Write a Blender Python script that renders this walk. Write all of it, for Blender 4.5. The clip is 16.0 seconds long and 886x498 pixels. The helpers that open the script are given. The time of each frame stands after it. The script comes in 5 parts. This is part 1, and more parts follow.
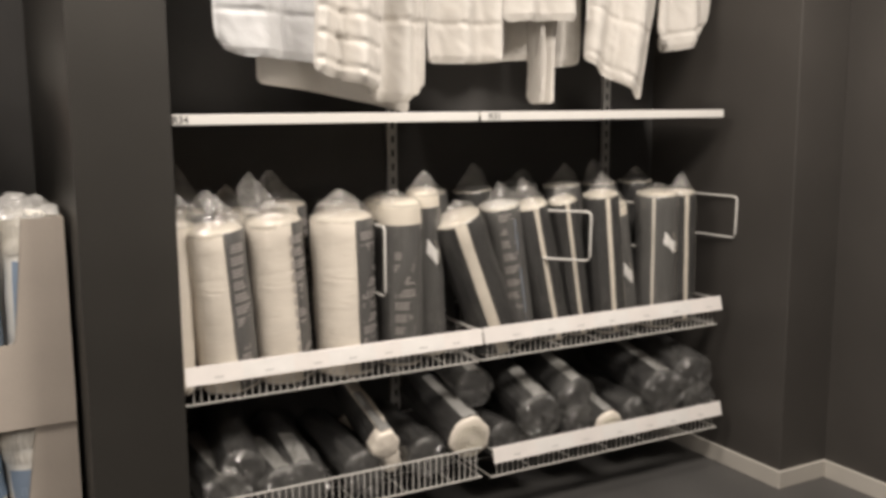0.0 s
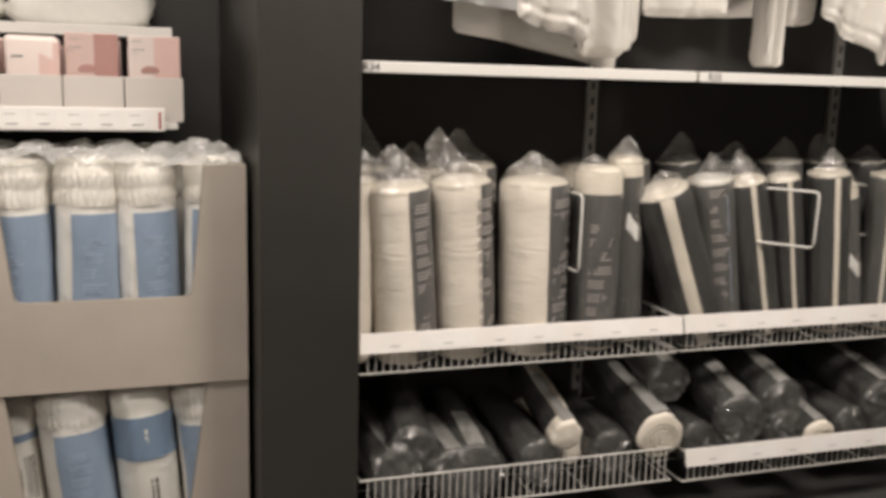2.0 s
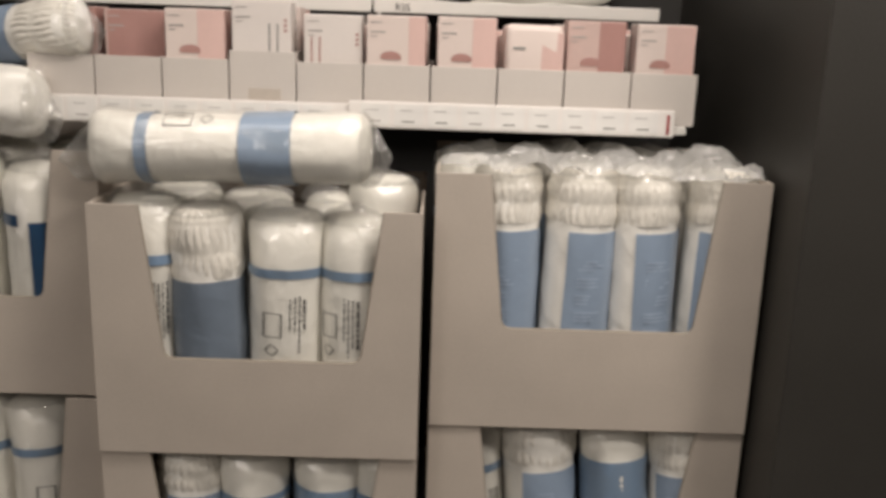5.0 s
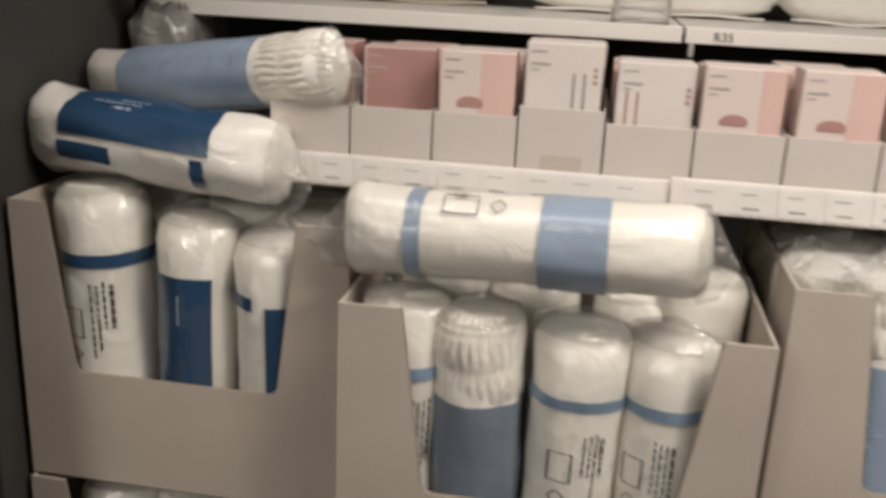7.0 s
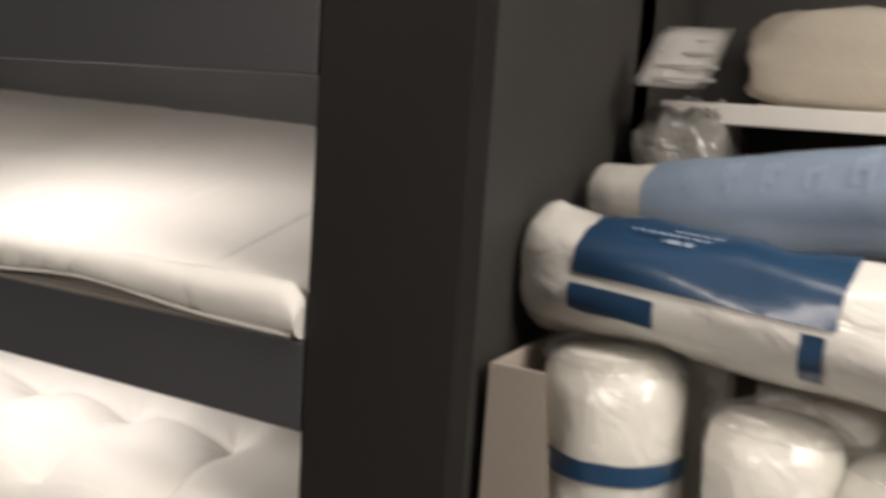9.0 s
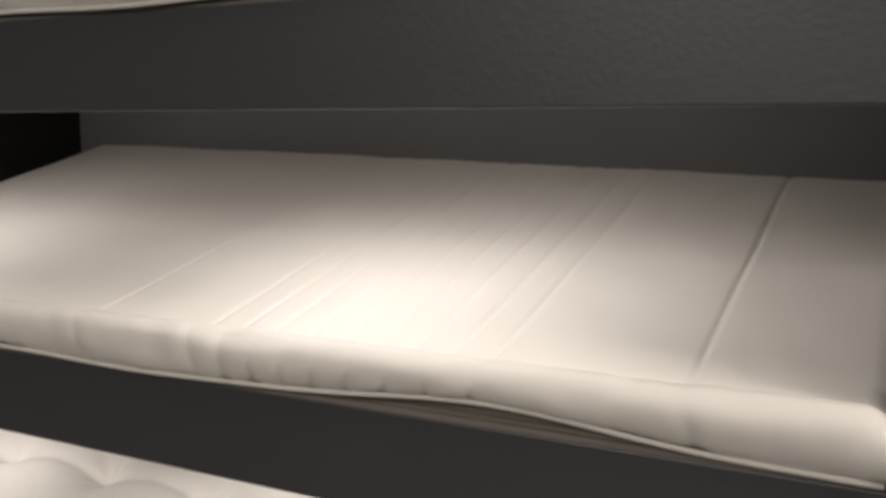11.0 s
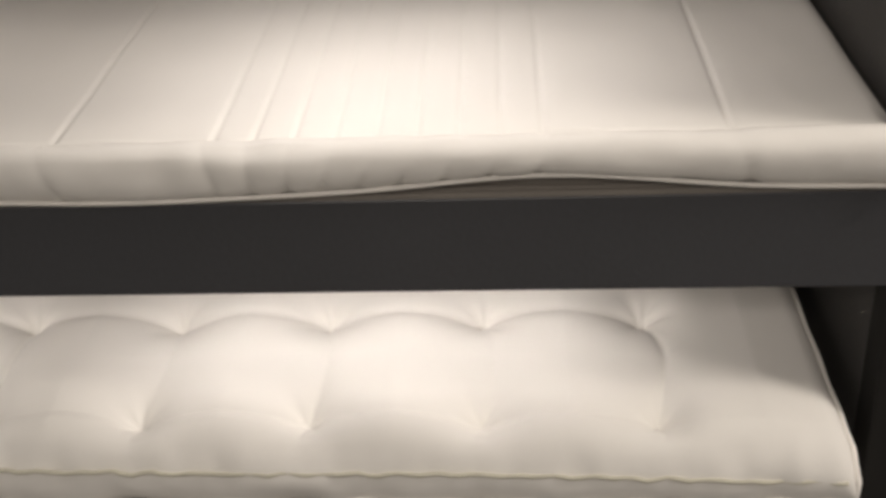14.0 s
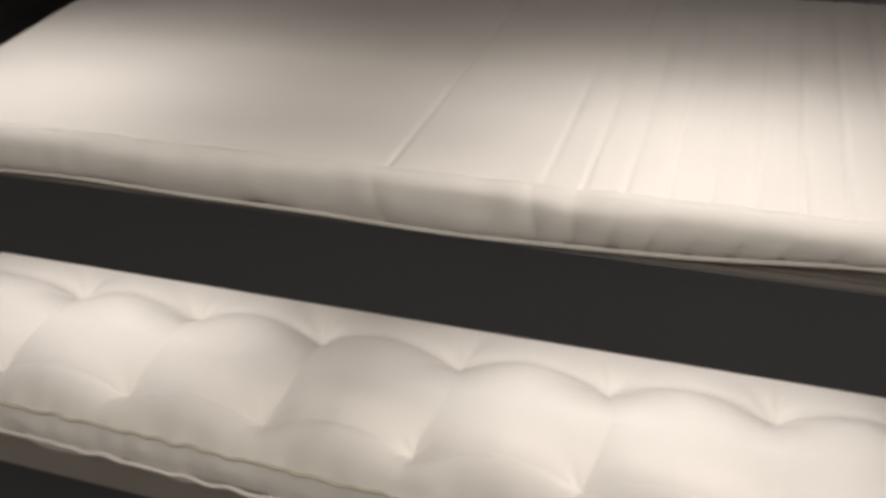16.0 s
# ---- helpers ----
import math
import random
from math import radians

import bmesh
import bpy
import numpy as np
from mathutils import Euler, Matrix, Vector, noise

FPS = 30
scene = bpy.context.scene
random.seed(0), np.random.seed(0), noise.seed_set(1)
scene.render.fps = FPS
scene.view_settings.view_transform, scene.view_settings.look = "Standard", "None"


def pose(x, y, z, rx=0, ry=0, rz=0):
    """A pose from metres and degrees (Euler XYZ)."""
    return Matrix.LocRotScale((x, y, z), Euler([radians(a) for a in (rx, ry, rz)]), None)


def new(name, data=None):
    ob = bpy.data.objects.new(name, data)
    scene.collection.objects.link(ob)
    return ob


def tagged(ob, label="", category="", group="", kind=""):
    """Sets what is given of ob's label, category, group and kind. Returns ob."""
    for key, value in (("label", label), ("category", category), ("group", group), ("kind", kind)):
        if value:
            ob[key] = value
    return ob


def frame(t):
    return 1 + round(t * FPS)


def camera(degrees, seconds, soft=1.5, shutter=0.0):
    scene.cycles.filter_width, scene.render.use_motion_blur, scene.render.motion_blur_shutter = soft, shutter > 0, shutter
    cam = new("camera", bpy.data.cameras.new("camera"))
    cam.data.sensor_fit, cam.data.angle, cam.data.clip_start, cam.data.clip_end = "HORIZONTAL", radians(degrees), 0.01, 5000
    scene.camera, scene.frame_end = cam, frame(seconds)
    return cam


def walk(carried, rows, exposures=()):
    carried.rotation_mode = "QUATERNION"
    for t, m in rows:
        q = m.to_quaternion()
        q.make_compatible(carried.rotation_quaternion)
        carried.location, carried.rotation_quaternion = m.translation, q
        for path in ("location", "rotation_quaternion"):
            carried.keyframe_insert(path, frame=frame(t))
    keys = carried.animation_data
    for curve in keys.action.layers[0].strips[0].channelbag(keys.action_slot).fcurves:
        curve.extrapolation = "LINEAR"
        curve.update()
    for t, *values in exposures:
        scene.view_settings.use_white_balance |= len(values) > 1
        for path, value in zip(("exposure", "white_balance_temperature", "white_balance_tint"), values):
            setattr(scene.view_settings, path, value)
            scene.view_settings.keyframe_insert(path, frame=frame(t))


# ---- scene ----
cam = camera(50.92, 16.0, soft=3.6, shutter=0.4)
PATH = [
    (0, pose(-1.694, -2.873, 1.563, 81.27, 0.36, -28.31)),
    (0.5, pose(-1.753, -2.724, 1.547, 81.72, -0.39, -27.64)),
    (1, pose(-1.759, -2.631, 1.545, 81.43, -1.12, -25.69)),
    (1.5, pose(-1.748, -2.584, 1.524, 80.75, -1.47, -22.87)),
    (2, pose(-1.665, -2.579, 1.494, 79.72, -1.53, -17.80)),
    (2.5, pose(-1.627, -2.551, 1.477, 78.26, -1.25, -13.11)),
    (3, pose(-1.730, -2.442, 1.478, 76.94, -1.31, -11.16)),
    (3.5, pose(-1.920, -2.275, 1.533, 75.65, -1.95, -9.87)),
    (4, pose(-2.080, -2.158, 1.566, 76.33, -2.63, -7.05)),
    (6.5, pose(-2.346, -1.712, 1.710, 73.95, -1.17, 7.84)),
    (7, pose(-2.552, -1.477, 1.768, 72.49, -2.57, 9.90)),
    (7.5, pose(-2.650, -1.289, 1.776, 72.48, -1.60, 15.80)),
    (8, pose(-2.896, -1.234, 1.785, 72.95, -3.99, 17.48)),
    (8.5, pose(-3.024, -1.087, 1.723, 75.24, -3.38, 23.36)),
    (9, pose(-3.211, -0.958, 1.600, 81.37, -3.95, 28.07)),
    (9.5, pose(-3.318, -0.827, 1.575, 84.61, -4.33, 35.75)),
    (10, pose(-3.578, -0.840, 1.651, 81.49, -2.37, 30.36)),
    (10.2, pose(-3.640, -0.873, 1.628, 83.08, -2.14, 29.75)),
    (12.3, pose(-4.191, -0.907, 1.598, 74.52, 3.88, 11.51)),
    (12.5, pose(-4.228, -0.918, 1.629, 71.35, 4.23, 7.48)),
    (13, pose(-4.262, -0.955, 1.700, 64.97, 3.79, 1.28)),
    (13.5, pose(-4.263, -1.008, 1.682, 65.65, 2.85, 0.70)),
    (14, pose(-4.273, -1.017, 1.662, 66.63, 2.53, 3.56)),
    (14.5, pose(-4.313, -1.021, 1.649, 67.68, 1.22, 5.54)),
    (15, pose(-4.343, -1.019, 1.647, 68.69, -0.31, 8.02)),
    (15.5, pose(-4.380, -1.005, 1.658, 68.97, -1.52, 11.58)),
    (16, pose(-4.394, -1.022, 1.645, 70.67, -1.67, 18.75)),
]
walk(cam, PATH, exposures=[(0, 0.17), (1.5, 0.06), (3, -0.02), (4, -0.15), (6.5, -0.05), (7.0, -0.18), (8.0, -0.27), (8.6, -0.1), (9, 0.25), (9.5, 0.1), (10.2, 0.05), (12.3, -0.2), (13, -0.18), (13.5, -0.11), (14.5, -0.08), (15, -0.12), (16, -0.2)])

# ---- world and light ----
world = bpy.data.worlds.new("world")
scene.world = world
world.use_nodes = True
world.node_tree.nodes["Background"].inputs[0].default_value = (1.0, 0.9, 0.8, 1)
world.node_tree.nodes["Background"].inputs[1].default_value = 0.02


def lamp(name, kind, m, watts, color, **more):
    data = bpy.data.lights.new(name, kind)
    data.energy, data.color = watts, color
    for key, value in more.items():
        if key == "size":
            data.shape, data.size, data.size_y = "RECTANGLE", value[0], value[1]
        if key == "spot":
            data.spot_size, data.spot_blend = radians(value), 1.0
        if key == "radius":
            data.shadow_soft_size = value
    ob = new(name, data)
    ob.matrix_world = m
    return ob


WARM = (1.0, 0.905, 0.82)
# Unseen overhead lamps added per bay; the last three are spread to soften shadows.
PANELS = [(0.30, -1.6, 2.93), (-1.75, -0.62, 2.93), (-3.15, -0.35, 2.93), (-4.7, -2.7, 2.93), (-4.7, -3.5, 2.93), (-4.7, -4.3, 2.93)]
PANEL_WATTS = [80, 42, 12, 27, 27, 27]
for (px, py, pz), w in zip(PANELS, PANEL_WATTS):
    lamp("panel_light", "AREA", pose(px, py, pz, 12 if py < -0.7 else 0, 0, 0), w, WARM, size=(1.2, 0.5))
BARS = [(-4.42, 0.0, 1.680), (-5.42, 0.0, 1.680), (-4.46, -0.015, 1.246), (-5.30, -0.015, 1.246)]
BAR_WATTS = [1.22, 1.05, 0.68, 0.62]
for (px, py, pz), w in zip(BARS, BAR_WATTS):
    lamp("bar_light", "AREA", pose(px, py, pz, 22, 0, 0), w, (1.0, 0.915, 0.875), size=(0.46 if pz > 1.5 else 0.58, 0.05))

# ---- materials ----


def material(name, base, rough=0.6, vary=0.1, scale=6.0, fine=90.0, bump=0.1, metal=0.0, coat=0.0, per_object=0.0, stretch=(1, 1, 1), coat_rough=0.15, wrinkle=0.0, wrinkle_scale=14.0, spec=0.5):
    mt = bpy.data.materials.new(name)
    mt.use_nodes = True
    nt = mt.node_tree
    bsdf = nt.nodes["Principled BSDF"]
    bsdf.inputs["Roughness"].default_value = rough
    bsdf.inputs["Specular IOR Level"].default_value = spec
    bsdf.inputs["Metallic"].default_value = metal
    bsdf.inputs["Coat Weight"].default_value = coat
    bsdf.inputs["Coat Roughness"].default_value = coat_rough
    tc = nt.nodes.new("ShaderNodeTexCoord")
    mp = nt.nodes.new("ShaderNodeMapping")
    mp.inputs["Scale"].default_value = stretch
    nt.links.new(tc.outputs["Object"], mp.inputs["Vector"])
    big = nt.nodes.new("ShaderNodeTexNoise")
    big.inputs["Scale"].default_value, big.inputs["Detail"].default_value = scale, 5
    small = nt.nodes.new("ShaderNodeTexNoise")
    small.inputs["Scale"].default_value, small.inputs["Detail"].default_value = fine, 3
    for n in (big, small):
        nt.links.new(mp.outputs[0], n.inputs["Vector"])
    mixn = nt.nodes.new("ShaderNodeMath")
    mixn.operation = "MULTIPLY_ADD"
    nt.links.new(small.outputs[0], mixn.inputs[0])
    mixn.inputs[1].default_value = 0.35
    nt.links.new(big.outputs[0], mixn.inputs[2])
    fac = mixn.outputs[0]
    if per_object:
        info = nt.nodes.new("ShaderNodeObjectInfo")
        more = nt.nodes.new("ShaderNodeMath")
        more.operation = "MULTIPLY_ADD"
        nt.links.new(info.outputs["Random"], more.inputs[0])
        more.inputs[1].default_value = per_object
        nt.links.new(fac, more.inputs[2])
        fac = more.outputs[0]
    ramp = nt.nodes.new("ShaderNodeValToRGB")
    lo = [c * (1 - vary) for c in base]
    hi = [min(1, c * (1 + vary)) for c in base]
    ramp.color_ramp.elements[0].position, ramp.color_ramp.elements[1].position = 0.4, 1.0 + per_object * 0.6
    ramp.color_ramp.elements[0].color, ramp.color_ramp.elements[1].color = (*lo, 1), (*hi, 1)
    nt.links.new(fac, ramp.inputs[0])
    nt.links.new(ramp.outputs[0], bsdf.inputs["Base Color"])
    if bump or wrinkle:
        bp = nt.nodes.new("ShaderNodeBump")
        bp.inputs["Strength"].default_value = bump
        bp.inputs["Distance"].default_value = 0.004
        nt.links.new(small.outputs[0], bp.inputs["Height"])
        last = bp
        if wrinkle:
            wr = nt.nodes.new("ShaderNodeTexNoise")
            wr.inputs["Scale"].default_value, wr.inputs["Detail"].default_value = wrinkle_scale, 3
            wr.inputs["Distortion"].default_value = 1.2
            nt.links.new(mp.outputs[0], wr.inputs["Vector"])
            b2 = nt.nodes.new("ShaderNodeBump")
            b2.inputs["Strength"].default_value, b2.inputs["Distance"].default_value = wrinkle, 0.02
            nt.links.new(wr.outputs[0], b2.inputs["Height"])
            nt.links.new(bp.outputs[0], b2.inputs["Normal"])
            last = b2
            nt.links.new(last.outputs[0], bsdf.inputs["Coat Normal"])
        nt.links.new(last.outputs[0], bsdf.inputs["Normal"])
    return mt


def film_material(name, crumple, amount, milky=0.35, tint=0.93):
    mt = bpy.data.materials.new(name)
    mt.use_nodes = True
    nt = mt.node_tree
    nt.nodes.remove(nt.nodes["Principled BSDF"])
    out = nt.nodes["Material Output"]
    clear = nt.nodes.new("ShaderNodeBsdfTransparent")
    clear.inputs[0].default_value = (tint, tint, tint * 0.99, 1)
    gloss = nt.nodes.new("ShaderNodeBsdfGlossy")
    gloss.inputs["Roughness"].default_value = 0.2
    gloss.inputs["Color"].default_value = (0.9, 0.9, 0.9, 1)
    milk = nt.nodes.new("ShaderNodeBsdfDiffuse")
    milk.inputs[0].default_value = (0.75, 0.74, 0.72, 1)
    tc = nt.nodes.new("ShaderNodeTexCoord")
    ns = nt.nodes.new("ShaderNodeTexNoise")
    ns.inputs["Scale"].default_value, ns.inputs["Distortion"].default_value = 22, 1.5
    nt.links.new(tc.outputs["Object"], ns.inputs["Vector"])
    bp = nt.nodes.new("ShaderNodeBump")
    bp.inputs["Strength"].default_value, bp.inputs["Distance"].default_value = crumple, 0.02
    nt.links.new(ns.outputs[0], bp.inputs["Height"])
    nt.links.new(bp.outputs[0], gloss.inputs["Normal"])
    m1 = nt.nodes.new("ShaderNodeMixShader")
    m1.inputs[0].default_value = milky
    nt.links.new(gloss.outputs[0], m1.inputs[1])
    nt.links.new(milk.outputs[0], m1.inputs[2])
    m2 = nt.nodes.new("ShaderNodeMixShader")
    m2.inputs[0].default_value = amount
    nt.links.new(clear.outputs[0], m2.inputs[1])
    nt.links.new(m1.outputs[0], m2.inputs[2])
    nt.links.new(m2.outputs[0], out.inputs[0])
    return mt


BLACK_LAM = material("black_laminate", (0.018, 0.017, 0.0155), 0.7, 0.2, 2.0, 140, 0.1, spec=0.2)
BLACK = material("black_wall_paint", (0.08, 0.0765, 0.072), 0.55, 0.25, 2.5, 160, 0.15)
DEEP = material("deep_black_wall_paint", (0.050, 0.0475, 0.0445), 0.6, 0.25, 2.5, 160, 0.15)
PILLAR = material("dark_brown_laminate", (0.035, 0.0325, 0.0285), 0.5, 0.2, 2.0, 120, 0.12, spec=0.35)
WALLB = material("brown_black_wall_paint", (0.052, 0.047, 0.042), 0.6, 0.2, 2.0, 150, 0.12)
BEAM = material("charcoal_laminate", (0.056, 0.057, 0.062), 0.45, 0.15, 2.0, 140, 0.1)
# Unseen deck faces, given a pale tone to bounce lamp light deeper in.
DECK_BOUNCE = material("pale_bounce_deck", (0.6, 0.58, 0.55), 0.5, 0.06, 2.0, 120, 0.06)
FLOOR = material("dark_grey_floor", (0.075, 0.073, 0.07), 0.38, 0.25, 1.6, 60, 0.1)
CEIL = material("pale_ceiling_paint", (0.55, 0.54, 0.52), 0.8, 0.2, 2.0, 60, 0.1)
GREYW = material("mid_grey_wall_paint", (0.22, 0.21, 0.20), 0.7, 0.15, 2.0, 60, 0.1)
BACKP = material("grey_back_panel", (0.2, 0.197, 0.2), 0.6, 0.12, 2.0, 120, 0.08)
SKIRT = material("greige_skirting_paint", (0.5, 0.47, 0.42), 0.45, 0.08, 5, 120, 0.05)
WHITE = material("white_powder_coat", (0.76, 0.74, 0.70), 0.4, 0.05, 4, 200, 0.04)
WIRE = material("white_wire_coat", (0.66, 0.64, 0.60), 0.35, 0.06, 9, 200, 0.03)
STEEL = material("grey_steel", (0.5, 0.49, 0.47), 0.4, 0.15, 9, 200, 0.05, 0.2)
STRIP = material("price_strip_plastic", (0.84, 0.80, 0.765), 0.3, 0.05, 12, 90, 0.03, coat=0.3)
PAPER = material("paper_tag", (0.82, 0.80, 0.77), 0.6, 0.05, 20, 200, 0.05)
INK = material("black_print", (0.07, 0.066, 0.062), 0.5, 0.2, 30, 200, 0.0)
INK_RED = material("red_print", (0.35, 0.06, 0.06), 0.5, 0.2, 30, 200, 0.0)
CARD = material("greige_cardboard", (0.49, 0.432, 0.375), 0.75, 0.12, 3.5, 140, 0.12, per_object=0.15, wrinkle=0.05, wrinkle_scale=4)
CARD_EDGE = material("corrugated_edge", (0.30, 0.26, 0.21), 0.85, 0.2, 20, 200, 0.2)
FABRIC = material("white_quilt_in_film", (0.87, 0.845, 0.79), 0.5, 0.06, 9, 60, 0.15, coat=0.7, per_object=0.1, coat_rough=0.1, wrinkle=0.34, wrinkle_scale=11)
CREAM = material("cream_quilt_in_film", (0.78, 0.715, 0.62), 0.55, 0.07, 9, 60, 0.2, coat=0.45, per_object=0.12, coat_rough=0.15, wrinkle=0.2, wrinkle_scale=8, stretch=(0.5, 0.5, 2.2))
PALE_EDGE = material("pale_edge_tape", (0.60, 0.56, 0.49), 0.5, 0.1, 12, 90, 0.1, coat=0.3)
# Olive for the mattress seam's painted shade, and for coil edges on lying rolls.
SEAM_EDGE = material("olive_seam_shade_and_coil_edge", (0.56, 0.54, 0.44), 0.7, 0.05, 9, 200, 0.1)
LABEL_SHEEN = material("pale_grey_label_and_sheen", (0.33, 0.325, 0.31), 0.45, 0.15, 12, 90, 0.05, coat=0.5)
RUFFLE = material("gathered_white_quilt", (0.77, 0.735, 0.665), 0.5, 0.1, 14, 60, 0.2, coat=0.6, stretch=(3, 3, 1), coat_rough=0.1, wrinkle=0.25, wrinkle_scale=16)
LIGHT_BLUE = material("light_blue_sleeve", (0.27, 0.345, 0.455), 0.4, 0.08, 8, 60, 0.05, coat=0.5, per_object=0.15, wrinkle=0.12, wrinkle_scale=7)
STEEL_BLUE = material("steel_blue_sleeve", (0.165, 0.205, 0.26), 0.4, 0.1, 8, 60, 0.05, coat=0.5, wrinkle=0.2, wrinkle_scale=9)
MID_BLUE = material("dusty_blue_band", (0.20, 0.29, 0.42), 0.4, 0.08, 8, 60, 0.05, coat=0.5, wrinkle=0.12)
NAVY = material("navy_sleeve", (0.020, 0.062, 0.135), 0.35, 0.15, 8, 60, 0.05, coat=0.5, coat_rough=0.14, wrinkle=0.1, wrinkle_scale=8)
HAZE = material("hazy_grey_film", (0.24, 0.235, 0.22), 0.35, 0.3, 9, 60, 0.1, coat=0.8, wrinkle=0.6, wrinkle_scale=16)
GREY_PRINT = material("grey_print", (0.27, 0.265, 0.25), 0.5, 0.15, 20, 100, 0.0)
SOFT_PRINT = material("soft_grey_print", (0.40, 0.37, 0.35), 0.5, 0.15, 20, 100, 0.0)
PALE_PRINT = material("pale_print", (0.34, 0.42, 0.54), 0.5, 0.1, 20, 100, 0.0)
GREY_SLEEVE = material("grey_printed_sleeve", (0.105, 0.102, 0.098), 0.4, 0.2, 10, 60, 0.1, coat=0.7, per_object=0.35, coat_rough=0.08, wrinkle=0.4, wrinkle_scale=5, stretch=(5, 5, 0.8))
DARK_SLEEVE = material("charcoal_sleeve", (0.042, 0.041, 0.04), 0.4, 0.25, 10, 60, 0.1, coat=0.7, per_object=0.4, coat_rough=0.1, wrinkle=0.45, wrinkle_scale=5, stretch=(5, 5, 0.8))
FILM = film_material("clear_film", 0.9, 0.2)
BAG = film_material("crumpled_bag_film", 0.6, 0.13)
FILM_TIGHT = film_material("tight_clear_film", 0.2, 0.07, 0.3, 0.985)
FILM_WHITE = film_material("milky_film", 0.8, 0.45, 0.75)
QUILT = material("white_cotton_quilt", (0.62, 0.59, 0.545), 0.75, 0.05, 7, 150, 0.2, wrinkle=0.25, wrinkle_scale=8)
QUILT_SILK = material("cool_white_quilt", (0.60, 0.60, 0.60), 0.6, 0.05, 7, 150, 0.2, wrinkle=0.3, wrinkle_scale=8)
# Beige deepened to carry the shade that the first packed duvet lies in.
SHADED_BEIGE = material("shaded_beige_duvet", (0.58, 0.525, 0.44), 0.8, 0.08, 7, 150, 0.2, wrinkle=0.3, wrinkle_scale=8)
TICKING = material("cream_mattress_ticking", (0.80, 0.78, 0.735), 0.8, 0.03, 5, 700, 0.08)
PIPING = material("white_piping", (0.82, 0.79, 0.74), 0.6, 0.04, 9, 200, 0.2)
GREY_FELT = material("taupe_mattress_base_fabric", (0.22, 0.20, 0.175), 0.9, 0.12, 9, 200, 0.3)
PINK = material("pink_carton", (0.65, 0.455, 0.415), 0.5, 0.08, 6, 90, 0.04, per_object=0.25)
BLUSH = material("blush_carton", (0.69, 0.59, 0.545), 0.5, 0.05, 6, 90, 0.04, per_object=0.1)
PALE_CARTON = material("pale_printed_carton", (0.70, 0.645, 0.61), 0.5, 0.05, 6, 90, 0.04)
# Darker pinks that put shade on the set-back cartons; the second is print too.
SHADED_ROSE = material("shaded_rose_carton", (0.58, 0.43, 0.39), 0.5, 0.1, 6, 90, 0.04)
DARK_ROSE = material("dark_rose_print_and_shade", (0.42, 0.235, 0.21), 0.5, 0.1, 6, 90, 0.04)
TRAY = material("light_grey_tray_card", (0.58, 0.535, 0.495), 0.7, 0.05, 6, 120, 0.08, per_object=0.1)

# ---- mesh helpers ----


def mesh_of(bm, name, mat, smooth=False):
    me = bpy.data.meshes.new(name)
    bm.to_mesh(me)
    bm.free()
    me.materials.append(mat)
    if smooth:
        me.polygons.foreach_set("use_smooth", [True] * len(me.polygons))
    return me


def part(name, bm, mat, parent=None, label="", smooth=False, m=None):
    ob = new(name, mesh_of(bm, name, mat, smooth))
    if parent is not None:
        ob.parent = parent
    if m is not None:
        ob.matrix_basis = m
    if label:
        ob["label"] = label
    return ob


def thing(name, x, y, z, label, category, group="", rz=0, kind=""):
    ob = new(name)
    ob.empty_display_size = 0.05
    ob.matrix_basis = pose(x, y, z, 0, 0, rz)
    return tagged(ob, label, category, group, kind)


def add_box(bm, x0, x1, y0, y1, z0, z1, bevel=0.0, seg=2):
    sub = bmesh.new()
    bmesh.ops.create_cube(sub, size=1)
    for v in sub.verts:
        v.co = Vector(((x0 + x1) / 2 + v.co.x * (x1 - x0), (y0 + y1) / 2 + v.co.y * (y1 - y0), (z0 + z1) / 2 + v.co.z * (z1 - z0)))
    if bevel:
        bmesh.ops.bevel(sub, geom=sub.edges[:], offset=bevel, segments=seg, affect="EDGES", profile=0.5)
    join(bm, sub)
    return bm


def join(bm, sub):
    sub.verts.index_update()
    vs = [bm.verts.new(v.co) for v in sub.verts]
    for f in sub.faces:
        try:
            bm.faces.new([vs[v.index] for v in f.verts])
        except ValueError:
            pass
    sub.free()
    return bm


def box(x0, x1, y0, y1, z0, z1, bevel=0.0, seg=2):
    return add_box(bmesh.new(), x0, x1, y0, y1, z0, z1, bevel, seg)


def add_tube(bm, pts, r, n=6, closed=False):
    """A round wire along pts."""
    pts = [Vector(p) for p in pts]
    rings = []
    k = len(pts)
    for i, p in enumerate(pts):
        a = pts[(i - 1) % k] if (closed or i > 0) else p
        b = pts[(i + 1) % k] if (closed or i < k - 1) else p
        d = (b - a).normalized()
        u = d.orthogonal().normalized() if abs(d.z) > 0.99 else d.cross(Vector((0, 0, 1))).normalized()
        w = d.cross(u).normalized()
        rings.append([bm.verts.new(p + r * (math.cos(q * math.tau / n) * u + math.sin(q * math.tau / n) * w)) for q in range(n)])
    for i in range(k if closed else k - 1):
        A, B = rings[i], rings[(i + 1) % k]
        for q in range(n):
            bm.faces.new((A[q], A[(q + 1) % n], B[(q + 1) % n], B[q]))
    if not closed:
        bm.faces.new(rings[0][::-1])
        bm.faces.new(rings[-1])
    return bm


def text_mesh(body, size, mat, name, parent, m):
    cu = bpy.data.curves.new(name, "FONT")
    cu.body, cu.size, cu.extrude = body, size, 0.0004
    tmp = bpy.data.objects.new(name, cu)
    scene.collection.objects.link(tmp)
    me = bpy.data.meshes.new_from_object(tmp.evaluated_get(bpy.context.evaluated_depsgraph_get()))
    bpy.data.objects.remove(tmp)
    me.materials.clear()
    me.materials.append(mat)
    ob = new(name, me)
    ob.parent, ob.matrix_basis = parent, m
    return ob


